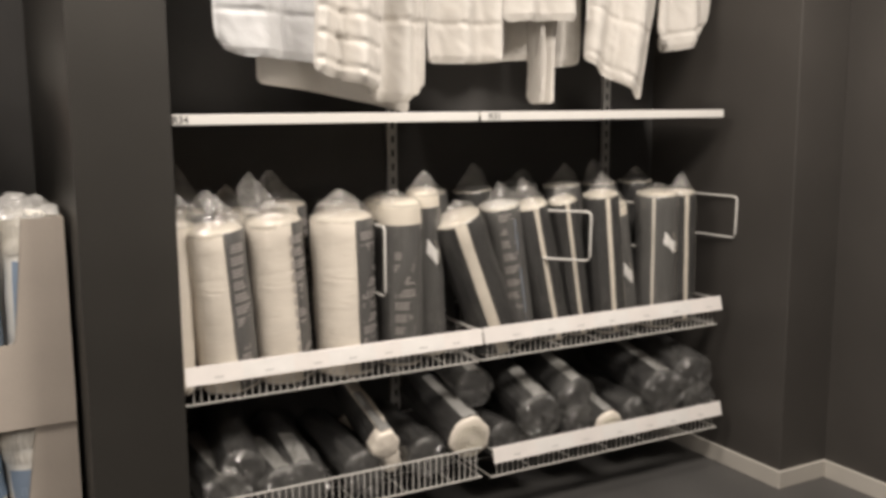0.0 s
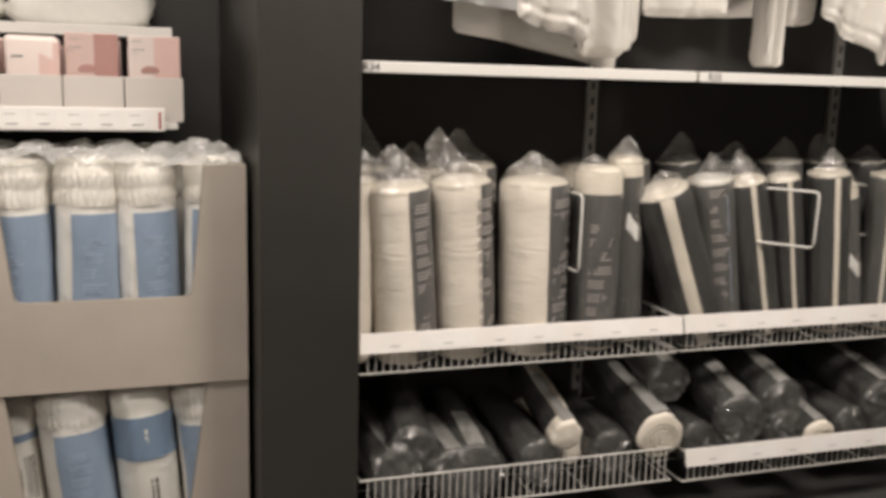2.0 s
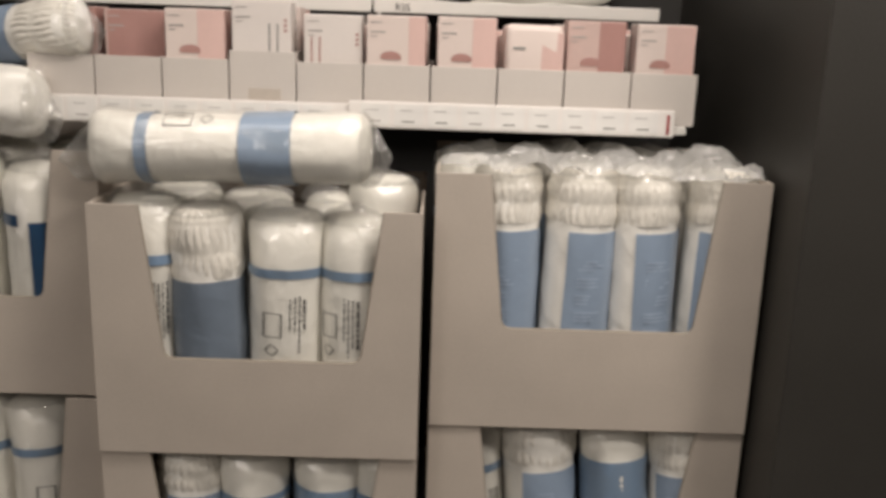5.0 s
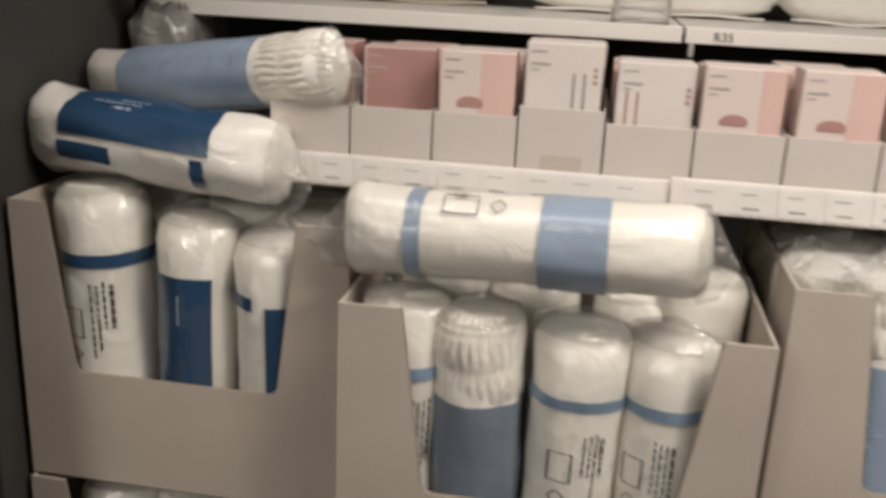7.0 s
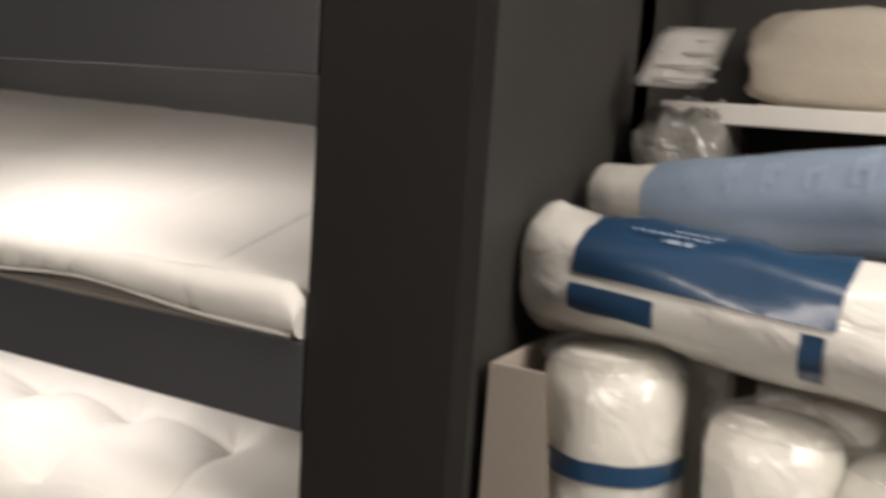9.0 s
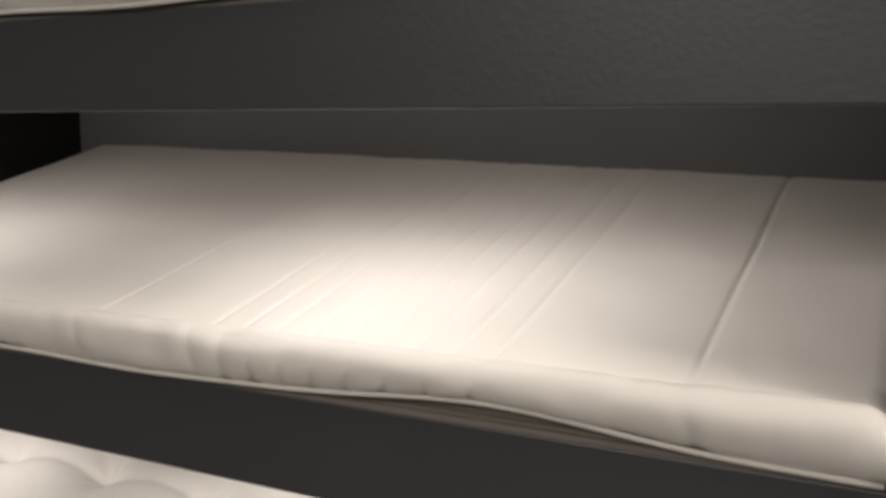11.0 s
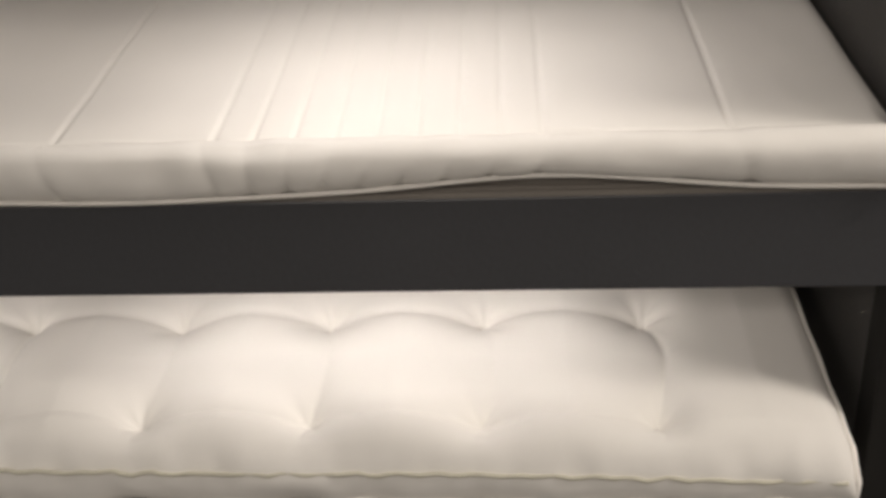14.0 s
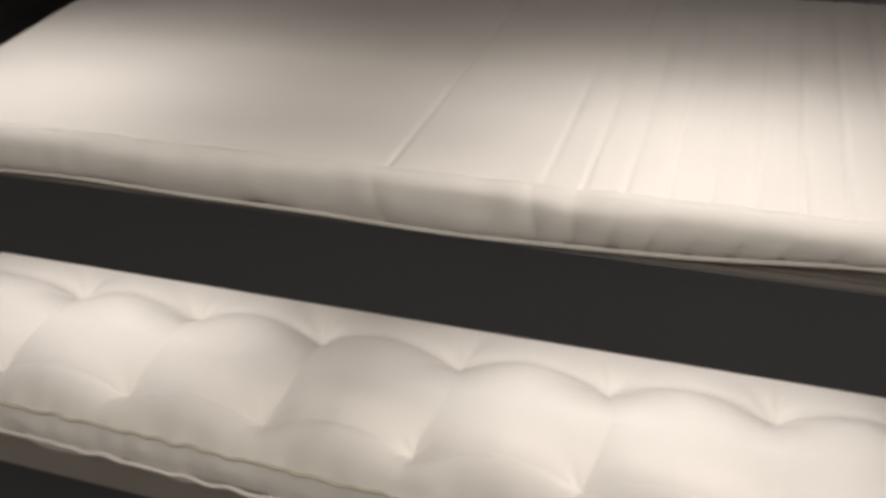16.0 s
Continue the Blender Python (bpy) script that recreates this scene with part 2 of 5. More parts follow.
# ---- the large structure ----
YF = -0.064     # front of the mattress rack's panels and beams
FACE1 = -0.025  # front of the first pillar


def structure(name, bm, mat, label, category):
    return tagged(part(name, bm, mat), label, category, "", "structure")


structure("floor", box(-7.2, 2.2, -5.0, 1.6, -0.1, 0.0), FLOOR, "dark grey smooth shop floor", "floor")
structure("ceiling", box(-7.2, 2.2, -5.0, 1.6, 3.0, 3.1), CEIL, "pale painted ceiling above the aisle", "ceiling")
structure("wall_back_bedding", box(-1.1, 1.3, 0.52, 0.62, 0, 3.0), DEEP, "black painted back wall behind the wire baskets", "wall")
structure("wall_back_pillows", box(-3.72, -1.34, 1.25, 1.35, 0, 3.0), DEEP, "black painted back wall of the pillow bay", "wall")
structure("wall_back_mattress", box(-5.744, -3.74, 0.80, 0.90, 0, 3.0), BACKP, "grey back panel behind the mattress rack", "wall")
bm = bmesh.new()
add_box(bm, 1.24, 1.507, -0.32, 0.52, 0, 3.0, 0.004)
structure("wall_right_return", bm, WALLB, "dark brown wall end beside the bedding bay", "wall")
structure("wall_right", box(1.507, 1.65, -5.0, 0.62, 0, 3.0), WALLB, "dark brown painted side wall", "wall")
structure("wall_left", box(-7.3, -7.2, -5.0, 1.6, 0, 3.0), BLACK, "black side wall at the aisle end", "wall")
structure("wall_front", box(-7.2, 2.2, -5.1, -5.0, 0, 3.0), GREYW, "mid grey wall across the aisle", "wall")
sk = bmesh.new()
add_box(sk, 1.226, 1.24, -0.32, 0.52, 0, 0.075, 0.003)
add_box(sk, 1.226, 1.507, -0.334, -0.32, 0, 0.075, 0.003)
add_box(sk, 1.493, 1.507, -4.9, -0.334, 0, 0.075, 0.003)
structure("baseboard", sk, SKIRT, "pale greige baseboard along the dark wall", "baseboard")
structure("pillar_1", box(-1.362, -1.079, FACE1, 1.25, 0, 3.0, 0.004), PILLAR, "dark brown laminate pillar between two shelf bays", "pillar")
p2 = bmesh.new()
add_box(p2, -3.854, -3.652, YF, YF + 0.05, 0, 3.0, 0.003)
structure("wall_pillow_side", box(-3.853, -3.74, YF + 0.051, 1.25, 0, 3.0, 0.002), DEEP, "dark laminate side wall of the pillow bay", "wall")
structure("pillar_2", p2, BLACK_LAM, "dark laminate pillar beside the mattress rack", "pillar")
p3 = bmesh.new()
add_box(p3, -5.95, -5.741, YF, YF + 0.05, 0, 3.0, 0.003)
add_box(p3, -5.86, -5.745, YF + 0.05, 0.9, 0, 3.0, 0.002)
structure("pillar_3", p3, BLACK_LAM, "dark laminate pillar at the rack's far end", "pillar")
structure("wall_far_bay", box(-7.2, -5.95, 0.0, 0.1, 0, 3.0), BLACK, "black panel beyond the mattress rack", "wall")

# ---- mattress rack ----
X_L, X_R = -5.74, -3.854
M_L = -5.60  # left end of the mattresses at the front
X_P = -3.855  # where the beams meet the pillar
SLOPE = 0.243
TIERS = [(0.776, 0.893), (1.196, 1.309), (1.627, 1.742)]  # beam bottom and top
for i, (z0, z1) in enumerate(TIERS):
    rk = thing("rack_beam", (X_L + X_P) / 2, YF, z0, "charcoal laminate beam across the mattress rack", "beam", "rack beams", kind="structure")
    w = (X_P - X_L) / 2 - 0.001
    part("fascia", box(-w, w, 0.0, 0.022, 0, z1 - z0, 0.002), BEAM, rk)
    deck = bmesh.new()
    add_box(deck, -w, w, 0.024, 0.86, -0.018, 0.0)
    for v in deck.verts:
        v.co.z += 0.086 + SLOPE * v.co.y
    part("deck", deck, DECK_BOUNCE, rk, "laminate deck, made pale to bounce lamp light")


def top_quilted(x, y):
    """Height of the plain ticking with narrow stitched lines."""
    h = 0.0
    for sx in SEAMS:
        d = abs(x - sx - 0.012 * math.sin(3.1 * sx) * y)
        if d > 0.06:
            continue
        deep = 0.0028 if sx in WIDE else 0.0025
        h -= deep * math.exp(-(d / 0.0034) ** 2) * (1.0 if sx == WIDE[0] else max(0.45, 1 - (y + 0.06) * (1.0 if sx == WIDE[1] else 1.6)))
        h -= 0.0007 * math.exp(-(d / 0.018) ** 2)
    h += 0.003 * noise.noise(Vector((x * 6, y * 4, 3.0))) + 0.0008 * noise.noise(Vector((x * 30, y * 9, 5.0)))
    return h


WIDE = [-4.037, -4.79]
SEAMS = WIDE + [-4.605 + 0.0459 * k for k in range(9)]


def sheet(x0, x1, nx, rows, height):
    """A cloth over rows of (y, z): bmesh with its height added along the normal."""
    b = bmesh.new()
    grid = []
    for j in range(len(rows)):
        line = []
        ya, za = rows[max(0, j - 1)]
        yb, zb = rows[min(len(rows) - 1, j + 1)]
        n = Vector((0, -(zb - za), yb - ya)).normalized()
        for i in range(nx + 1):
            x = x0 + (x1 - x0) * i / nx
            e = min(x - x0, x1 - x)
            drop = 0.0 if e > 0.03 else 0.024 * (1 - math.sqrt(max(0, 1 - (1 - e / 0.03) ** 2)))
            y, z = rows[j]
            line.append(b.verts.new(Vector((x, y, z - drop)) + n * height(x, y, j)))
        grid.append(line)
    for j in range(len(rows) - 1):
        for i in range(nx):
            b.faces.new((grid[j][i], grid[j][i + 1], grid[j + 1][i + 1], grid[j + 1][i]))
    return b


def arc_rows(y_front, z_top, y_back, r, n_arc=8, n_flat=34, power=1.7):
    """Rows from the bottom of the rolled front edge over it and up the slope."""
    rows = []
    for k in range(n_arc + 1):
        a = -1.25 + (1.25 + math.pi / 2 - 0.1) * k / n_arc
        rows.append((y_front + r - r * math.cos(a) if a < math.pi / 2 else y_front + r, z_top - r + r * math.sin(a)))
    yb, zb = rows[-1]
    for k in range(1, n_flat + 1):
        y = yb + (y_back - yb) * (k / n_flat) ** power
        rows.append((y, zb + SLOPE * (y - yb)))
    return rows


def wave(x, amp):
    """A slow ripple along a mattress edge."""
    return amp * (math.sin(3.3 * x + 1.0) + 0.5 * math.sin(7.1 * x))


def lifted(x):
    """How far the foam mattress's lower edge stands off its beam."""
    return -0.012 + 0.021 * math.exp(-((x + 4.24) / 0.21) ** 2) + 0.006 * math.exp(-((x + 5.2) / 0.3) ** 2) + 0.001 * math.sin(19 * x)


def side_border(cover, nx, z_beam):
    """The upright border that closes a mattress at its right end, down to its deck."""
    cover.verts.ensure_lookup_table()
    edge = [cover.verts[k].co for k in range(nx, len(cover.verts), nx + 1)]
    b = bmesh.new()
    pairs = []
    for p in edge:
        low = z_beam + 0.004 + SLOPE * max(0.0, p.y + 0.06)
        pairs.append([b.verts.new((p.x - 0.001, p.y, max(low, p.z) - (max(low, p.z) - low) * f)) for f in (0.0, 0.33, 0.66, 1.0)])
    for A, B in zip(pairs, pairs[1:]):
        for q in range(3):
            b.faces.new((A[q], A[q + 1], B[q + 1], B[q]))
    return b


def upper_mattress(z_beam, label):
    t = thing("mattress", (M_L + X_R) / 2, 0.3, z_beam, label, "mattress", "displayed mattresses")
    cx, cy, cz = (M_L + X_R) / 2, 0.3, z_beam
    off = pose(-cx, -cy, -cz)
    rows = arc_rows(-0.084, z_beam + 0.070, 0.77, 0.026, 8, 90)
    na = 9

    def h(x, y, j):
        v = top_quilted(x, y) - 0.007 * math.exp(-((y + 0.047) / 0.007) ** 2) - 0.011 * min(1.0, max(0.0, (y + 0.058) / 0.009))
        if j < na:
            v = 0.001 + 0.004 * noise.noise(Vector((x * 9, j * 0.4, 0))) + 0.002 * noise.noise(Vector((x * 28, j * 0.3, 4)))
            for sx in SEAMS:
                d = x - sx - 0.004 * (5 - j) * math.sin(9 * sx)
                if abs(d) < 0.05:
                    v -= (0.0030 if 1 <= j <= 2 else 0.0005) * math.exp(-(d / 0.005) ** 2)
                    v -= 0.0007 * math.exp(-(d / 0.014) ** 2) * (1.0 if j < 6 else 0.4)
        return v
    cover = sheet(M_L + 0.03, X_R - 0.004, 680, rows, h)
    for v in cover.verts:
        if v.co.y > -0.02:
            dy = -(v.co.y + 0.02) * 0.19 * (v.co.x - M_L) / (X_R - M_L)
            v.co.y += dy
            v.co.z += SLOPE * dy
        if v.co.y < -0.04 and v.co.z < z_beam + 0.055:
            v.co.z += lifted(v.co.x) * (z_beam + 0.055 - v.co.z) / 0.036
        if v.co.x < M_L + 0.4 and v.co.y > 0:
            v.co.x -= 0.13 * v.co.y * (1 - max(0.0, v.co.x - M_L) / 0.4)
        end = max(0.0, (v.co.x - X_R + 0.036) / 0.032)
        if v.co.y < 0.0 and end:
            v.co.z = z_beam + 0.046 + (v.co.z - z_beam - 0.046) * (1 - 0.4 * min(1.0, end) ** 2)
        if v.co.y < -0.03:
            v.co.z = max(v.co.z, z_beam + 0.003)
    part("side_border", side_border(cover, 680, z_beam), TICKING, t, "", True, off)
    part("cover", cover, TICKING, t, "cream stitched ticking", True, off)
    pip = bmesh.new()
    k = 90
    xs = [M_L + 0.04 + (X_R - M_L - 0.055) * i / k for i in range(k + 1)]
    add_tube(pip, [(x, -0.0715, z_beam + 0.0175 + lifted(x)) for x in xs], 0.003, 6)
    part("piping", pip, PIPING, t, "white piping along the lower edge", True, off)
    for y0, z0, z1 in ((-0.0625, -0.018, 0.006), (-0.060, 0.0064, 0.0105), (-0.057, 0.011, 0.027)):
        base = bmesh.new()
        add_box(base, M_L + 0.035, X_R - 0.014, y0, 0.70, z_beam + z0, z_beam + z1, 0.003)
        for v in base.verts:
            if v.co.y > 0.3:
                v.co.z += SLOPE * 0.72
        part("base_pad", base, GREY_FELT, t, "taupe underside pad", False, off)
    return t


TUFT_X = [-4.102 - 0.2115 * k for k in range(7)]
TUFT_Y = [-0.075 + 0.181 * k for k in range(5)]


def tufted_mattress(z_beam, label):
    t = thing("mattress", (M_L + X_R) / 2, 0.3, z_beam, label, "mattress", "displayed mattresses")
    off = pose(-(M_L + X_R) / 2, -0.3, -z_beam)
    rows = arc_rows(-0.132, z_beam + 0.136, 0.74, 0.05, 10, 150, 1.3)
    pull = [1.0, 0.25, 0.35, 0.2, 1.0, 0.3, 0.5]

    def h(x, y, j):
        near, crease, star = 9.0, 0.0, 0.0
        for c, qx in enumerate(TUFT_X):
            dx = x - qx
            if abs(dx) > 0.22:
                continue
            for k, qy in enumerate(TUFT_Y):
                dy = y - qy
                d = math.hypot(dx, dy)
                if d > 0.25:
                    continue
                near = min(near, d)
                if d < 0.1:
                    star += (0.0036 if k else 0.0026) * math.exp(-d / 0.028) * math.sin(6 * math.atan2(dy, dx) + 9 * qx + 4 * k)
                if k == 0 and 0 < dy < 0.181:
                    bow = dx - 0.016 * math.sin(math.pi * dy / 0.181)
                    crease = max(crease, 0.009 * pull[c] * math.exp(-abs(bow) / 0.010))
        v = -0.016 + 0.038 * (1 - math.exp(-(near / 0.046) ** 1.2))
        within = min(1.0, max(0.0, (TUFT_X[0] + 0.05 - x) / 0.06))
        for k, qy in enumerate(TUFT_Y):
            dy = abs(y - qy + 0.006 * noise.noise(Vector((x * 9, qy, 1.0))))
            if dy < 0.1:
                v -= (0.0045 if k == 0 else 0.0105) * within * math.exp(-dy / (0.016 if k else 0.010))
        v += 0.004 * noise.noise(Vector((x * 5, y * 5, 7.0))) + 0.0016 * noise.noise(Vector((x * 19, y * 13, 2.0)))
        e = max(0.0, X_R - 0.034 - x)
        plain = min(1.0, max(0.0, (x - TUFT_X[0] - 0.01) / 0.10))
        plain = plain * plain * (3 - 2 * plain)
        v += (0.013 - v) * plain
        v *= 0.1 + 0.9 * min(1.0, e / 0.09)
        f = min(1.0, max(0.0, (y + 0.128) / 0.045))
        f = f * f * (3 - 2 * f)
        roll_in = 0.005 * noise.noise(Vector((x * 11, j * 0.3, 1))) + 0.003 * noise.noise(Vector((x * 31, j * 0.3, 6)))
        return (v - crease + star) * f + roll_in * (1 - f)
    cover = sheet(M_L + 0.03, X_R - 0.034, 520, rows, h)
    part("side_border", side_border(cover, 520, z_beam), TICKING, t, "", True, off)
    part("cover", cover, TICKING, t, "cream tufted ticking", True, off)
    pip = bmesh.new()
    k = 140
    add_tube(pip, [(M_L + 0.04 + (X_R - M_L - 0.085) * i / k, -0.128, z_beam + 0.058 + wave(M_L + (X_R - M_L) * i / k + 2, 0.004) + 0.006 * noise.noise(Vector((i * 0.37, 0, 3)))) for i in range(k + 1)], 0.0035, 6)
    part("piping", pip, PIPING, t, "white piping along the lower edge", True, off)
    # No real tape: a darker line drawn for the soft shade in the seam.
    tape = bmesh.new()
    add_tube(tape, [(M_L + 0.04 + (X_R - M_L - 0.085) * i / k, -0.1315 + 0.0016 * math.sin(i * 1.7), z_beam + 0.095 + 0.02 * max(0.0, -4.55 - (M_L + 0.04 + (X_R - M_L - 0.08) * i / k)) + wave(M_L + (X_R - M_L) * i / k + 1, 0.004) + 0.005 * noise.noise(Vector((i * 0.45, 0, 8)))) for i in range(k + 1)], 0.003, 5)
    part("edge_tape", tape, SEAM_EDGE, t, "olive line for the shaded seam along the front edge", True, off)
    side = bmesh.new()
    xe = X_R - 0.034
    add_tube(side, [(xe + 0.001 + 0.0008 * math.sin(j * 0.3), y, z - 0.018 + h(xe, y, j)) for j, (y, z) in enumerate(rows) if j >= 3 and j % 3 == 0], 0.004, 6)
    part("side_piping", side, PIPING, t, "white piping along the side edge", True, off)
    base = bmesh.new()
    add_box(base, M_L + 0.035, X_R - 0.05, -0.112, 0.70, z_beam - 0.006, z_beam + 0.062, 0.006)
    for v in base.verts:
        if v.co.y > 0.3:
            v.co.z += SLOPE * 0.80
    part("base_pad", base, GREY_FELT, t, "taupe underside pad", False, off)
    return t


tufted_mattress(TIERS[0][1], "cream tufted mattress on the sloping middle rack")
upper_mattress(TIERS[1][1], "cream foam mattress with stitched lines on the sloping rack")
upper_mattress(TIERS[2][1], "cream foam mattress on the top rack tier")
for (px, py, pz) in BARS:
    pk = thing("bar_light_fixture", px, py, pz + 0.008, "slim lamp bar under a rack tier", "lamp", "rack lamps")
    part("housing", box(-0.17, 0.17, -0.03, 0.03, 0.002, 0.014, 0.002), STEEL, pk)
# Housings for the added overhead lamps, out of view.
for (px, py, pz) in PANELS:
    pl = thing("ceiling_light", px, py, 2.97, "unseen ceiling light panel, added to light the aisle", "lamp", "ceiling lights")
    pan = bmesh.new()
    for sx in (-0.63, 0.60):
        add_box(pan, sx, sx + 0.03, -0.28, 0.28, -0.03, 0.03)
    for sy in (-0.28, 0.25):
        add_box(pan, -0.60, 0.60, sy, sy + 0.03, -0.03, 0.03)
    part("housing", pan, WHITE, pl)

# ---- pallet boxes with rolls ----


def polygon_panel(pts, y0, y1):
    """A flat panel of outline pts (x, z), from y0 to y1."""
    b = bmesh.new()
    A = [b.verts.new((x, y0, z)) for x, z in pts]
    B = [b.verts.new((x, y1, z)) for x, z in pts]
    fs = [b.faces.new(A), b.faces.new(B[::-1])]
    n = len(pts)
    for i in range(n):
        b.faces.new((A[i], B[i], B[(i + 1) % n], A[(i + 1) % n]))
    b.normal_update()
    bmesh.ops.triangulate(b, faces=fs, ngon_method="EAR_CLIP")
    bmesh.ops.recalc_face_normals(b, faces=b.faces[:])
    return b


def display_box(x0, x1, y, z0, z1, cut, depth=0.6, lean=0.0, group="pallet boxes"):
    """cut: (x left top, x left bottom, x right bottom, x right top, z) of the opening in the front."""
    t = thing("display_box", (x0 + x1) / 2, y, z0, "greige cardboard display box with a cut-away front, full of rolls", "cardboard box", group)
    w, h, k = (x1 - x0) / 2, z1 - z0, 0.007
    cx = (x0 + x1) / 2
    a, b_, c, d, zc = cut[0] - cx, cut[1] - cx, cut[2] - cx, cut[3] - cx, cut[4] - z0
    r = 0.02
    pts = [(-w, 0), (w, 0), (w, h), (d, h)]
    ux, uz = (c - d), (zc - h)
    ln = math.hypot(ux, uz)
    pts += [(c - ux / ln * r, zc - uz / ln * r), (c - 0.3 * r, zc + 0.25 * r), (c - r, zc)]
    ux, uz = (b_ - a), (zc - h)
    ln = math.hypot(ux, uz)
    pts += [(b_ + r, zc), (b_ + 0.3 * r, zc + 0.25 * r), (b_ - ux / ln * r, zc - uz / ln * r), (a, h), (-w, h)]
    part("front_panel", polygon_panel(pts, 0, k), CARD, t, "greige front with a trapezoid cut-out")
    edge = bmesh.new()
    ep = [(p[0], 0.0035, p[1]) for p in pts[3:11]]
    add_tube(edge, ep, 0.0036, 4)
    part("cut_edge", edge, CARD_EDGE, t, "darker corrugated cut edge")
    for s in (-1, 1):
        part("side_panel", box(min(s * w, s * (w - k)), max(s * w, s * (w - k)), k, depth, 0, h, 0.0015), CARD, t)
    part("back_panel", box(-w + k, w - k, depth - k, depth, 0, h), CARD, t)
    part("bottom_panel", box(-w + k, w - k, k, depth - k, 0, k), CARD, t)
    t.matrix_basis = pose(cx, y, z0, lean, 0, 0)
    return t


BOXES = [
    (-2.182, -1.380, 0.142, 0.595, 1.239, (-2.052, -2.010, -1.538, -1.497, 0.856)),
    (-2.988, -2.210, 0.064, 0.535, 1.155, (-2.870, -2.820, -2.351, -2.300, 0.781)),
    (-3.719, -3.000, 0.182, 0.630, 1.258, (-3.640, -3.597, -3.150, -3.105, 0.885)),
    (-2.182, -1.380, 0.150, 0.0, 0.590, (-2.052, -2.000, -1.560, -1.497, 0.165)),
    (-2.988, -2.210, 0.075, 0.0, 0.531, (-2.870, -2.820, -2.351, -2.300, 0.16)),
    (-3.719, -3.000, 0.170, 0.0, 0.624, (-3.640, -3.597, -3.150, -3.105, 0.25)),
]
for b in BOXES:
    display_box(*b)


def profile(length, r, round_end=0.045, n=10):
    """Half outline of a stuffed roll, from the bottom up: (radius, height)."""
    pts = [(r * 0.55, 0.0)]
    for k in range(1, 5):
        a = math.pi / 2 * k / 4
        pts.append((r * 0.55 + r * 0.45 * math.sin(a), round_end * 0.6 * (1 - math.cos(a))))
    for k in range(1, n):
        pts.append((r, round_end * 0.6 + (length - 1.6 * round_end) * k / n))
    for k in range(0, 5):
        a = math.pi / 2 * k / 4
        pts.append((r * 0.5 + r * 0.5 * math.cos(a), length - round_end + round_end * math.sin(a)))
    pts.append((r * 0.2, length + 0.004))
    return pts


def turned(pts, seg, seed, lump, a0=0.0, a1=math.tau, squash=0.0, caps=True, grow=0.0):
    """pts turned round z from a0 to a1, with lumps."""
    b = bmesh.new()
    full = abs(a1 - a0 - math.tau) < 1e-6
    rows = []
    for r, z in pts:
        line = []
        for i in range(seg if full else seg + 1):
            a = a0 + (a1 - a0) * i / seg
            c, s = math.cos(a), math.sin(a)
            q = 1 + lump * noise.noise(Vector((c * 1.6 + seed, s * 1.6, z * 9))) + 0.4 * lump * noise.noise(Vector((c * 4 + seed, s * 4, z * 26))) + 0.3 * lump * noise.noise(Vector((c * 0.8 + seed, s * 0.8, z * 42)))
            rr = r * q + grow
            line.append(b.verts.new((rr * c * (1 + squash), rr * s * (1 - squash), z)))
        rows.append(line)
    m = seg if full else seg
    for j in range(len(rows) - 1):
        for i in range(m):
            k = (i + 1) % len(rows[j]) if full else i + 1
            b.faces.new((rows[j][i], rows[j][k], rows[j + 1][k], rows[j + 1][i]))
    if full and caps:
        b.faces.new(rows[0][::-1])
        b.faces.new(rows[-1])
    return b


def crown(r, z, height, seed, n=22, rough=0.16):
    """The flat clear top of a bag above a roll: pinched shut and creased, with a pointed corner."""
    rnd = random.Random(seed * 13 + 5)
    peak = rnd.uniform(-0.45, 0.45)
    lean = rnd.uniform(-0.25, 0.25) * height
    b = bmesh.new()
    rows = []
    steps = (-0.1, 0.0, 0.25, 0.5, 0.75, 1.0)
    for j, f in enumerate(steps):
        line = []
        g = max(0.0, f)
        for i in range(n):
            a = math.tau * i / n
            c, s = math.cos(a), math.sin(a)
            up = height * f * max(0.3, 1 - 0.6 * abs(c - peak))
            crease = rough * r * g * noise.noise(Vector((c * 3.5 + seed, j * 0.35, 2.0)))
            line.append(b.verts.new((r * 1.02 * c * (1 - 0.22 * g) + lean * g, r * 1.02 * s * max(0.03, (1 - g) ** 1.3) + crease, z + up)))
        rows.append(line)
    for j in range(len(rows) - 1):
        for i in range(n):
            b.faces.new((rows[j][i], rows[j][(i + 1) % n], rows[j + 1][(i + 1) % n], rows[j + 1][i]))
    return b


def bag_end(r, length, seed):
    """The crumpled end of a clear bag, folded in over the front of a lying roll."""
    b = bmesh.new()
    rows = []
    for j, (q, z) in enumerate(((1.04, -0.16), (1.05, -0.08), (1.08, -0.02), (1.04, 0.012), (0.93, 0.024), (0.55, 0.022), (0.12, 0.014))):
        line = []
        for i in range(20):
            a = math.tau * i / 20
            c, s = math.cos(a), math.sin(a)
            n = noise.noise(Vector((c * 2.3 + seed, s * 2.3, j * 0.6)))
            line.append(b.verts.new((r * q * c * (1 + 0.22 * n), r * q * s * (1 + 0.22 * n), length + z + 0.03 * noise.noise(Vector((c * 3, s * 3 + seed, j))))))
        rows.append(line)
    for j in range(len(rows) - 1):
        for i in range(20):
            b.faces.new((rows[j][i], rows[j][(i + 1) % 20], rows[j + 1][(i + 1) % 20], rows[j + 1][i]))
    return b


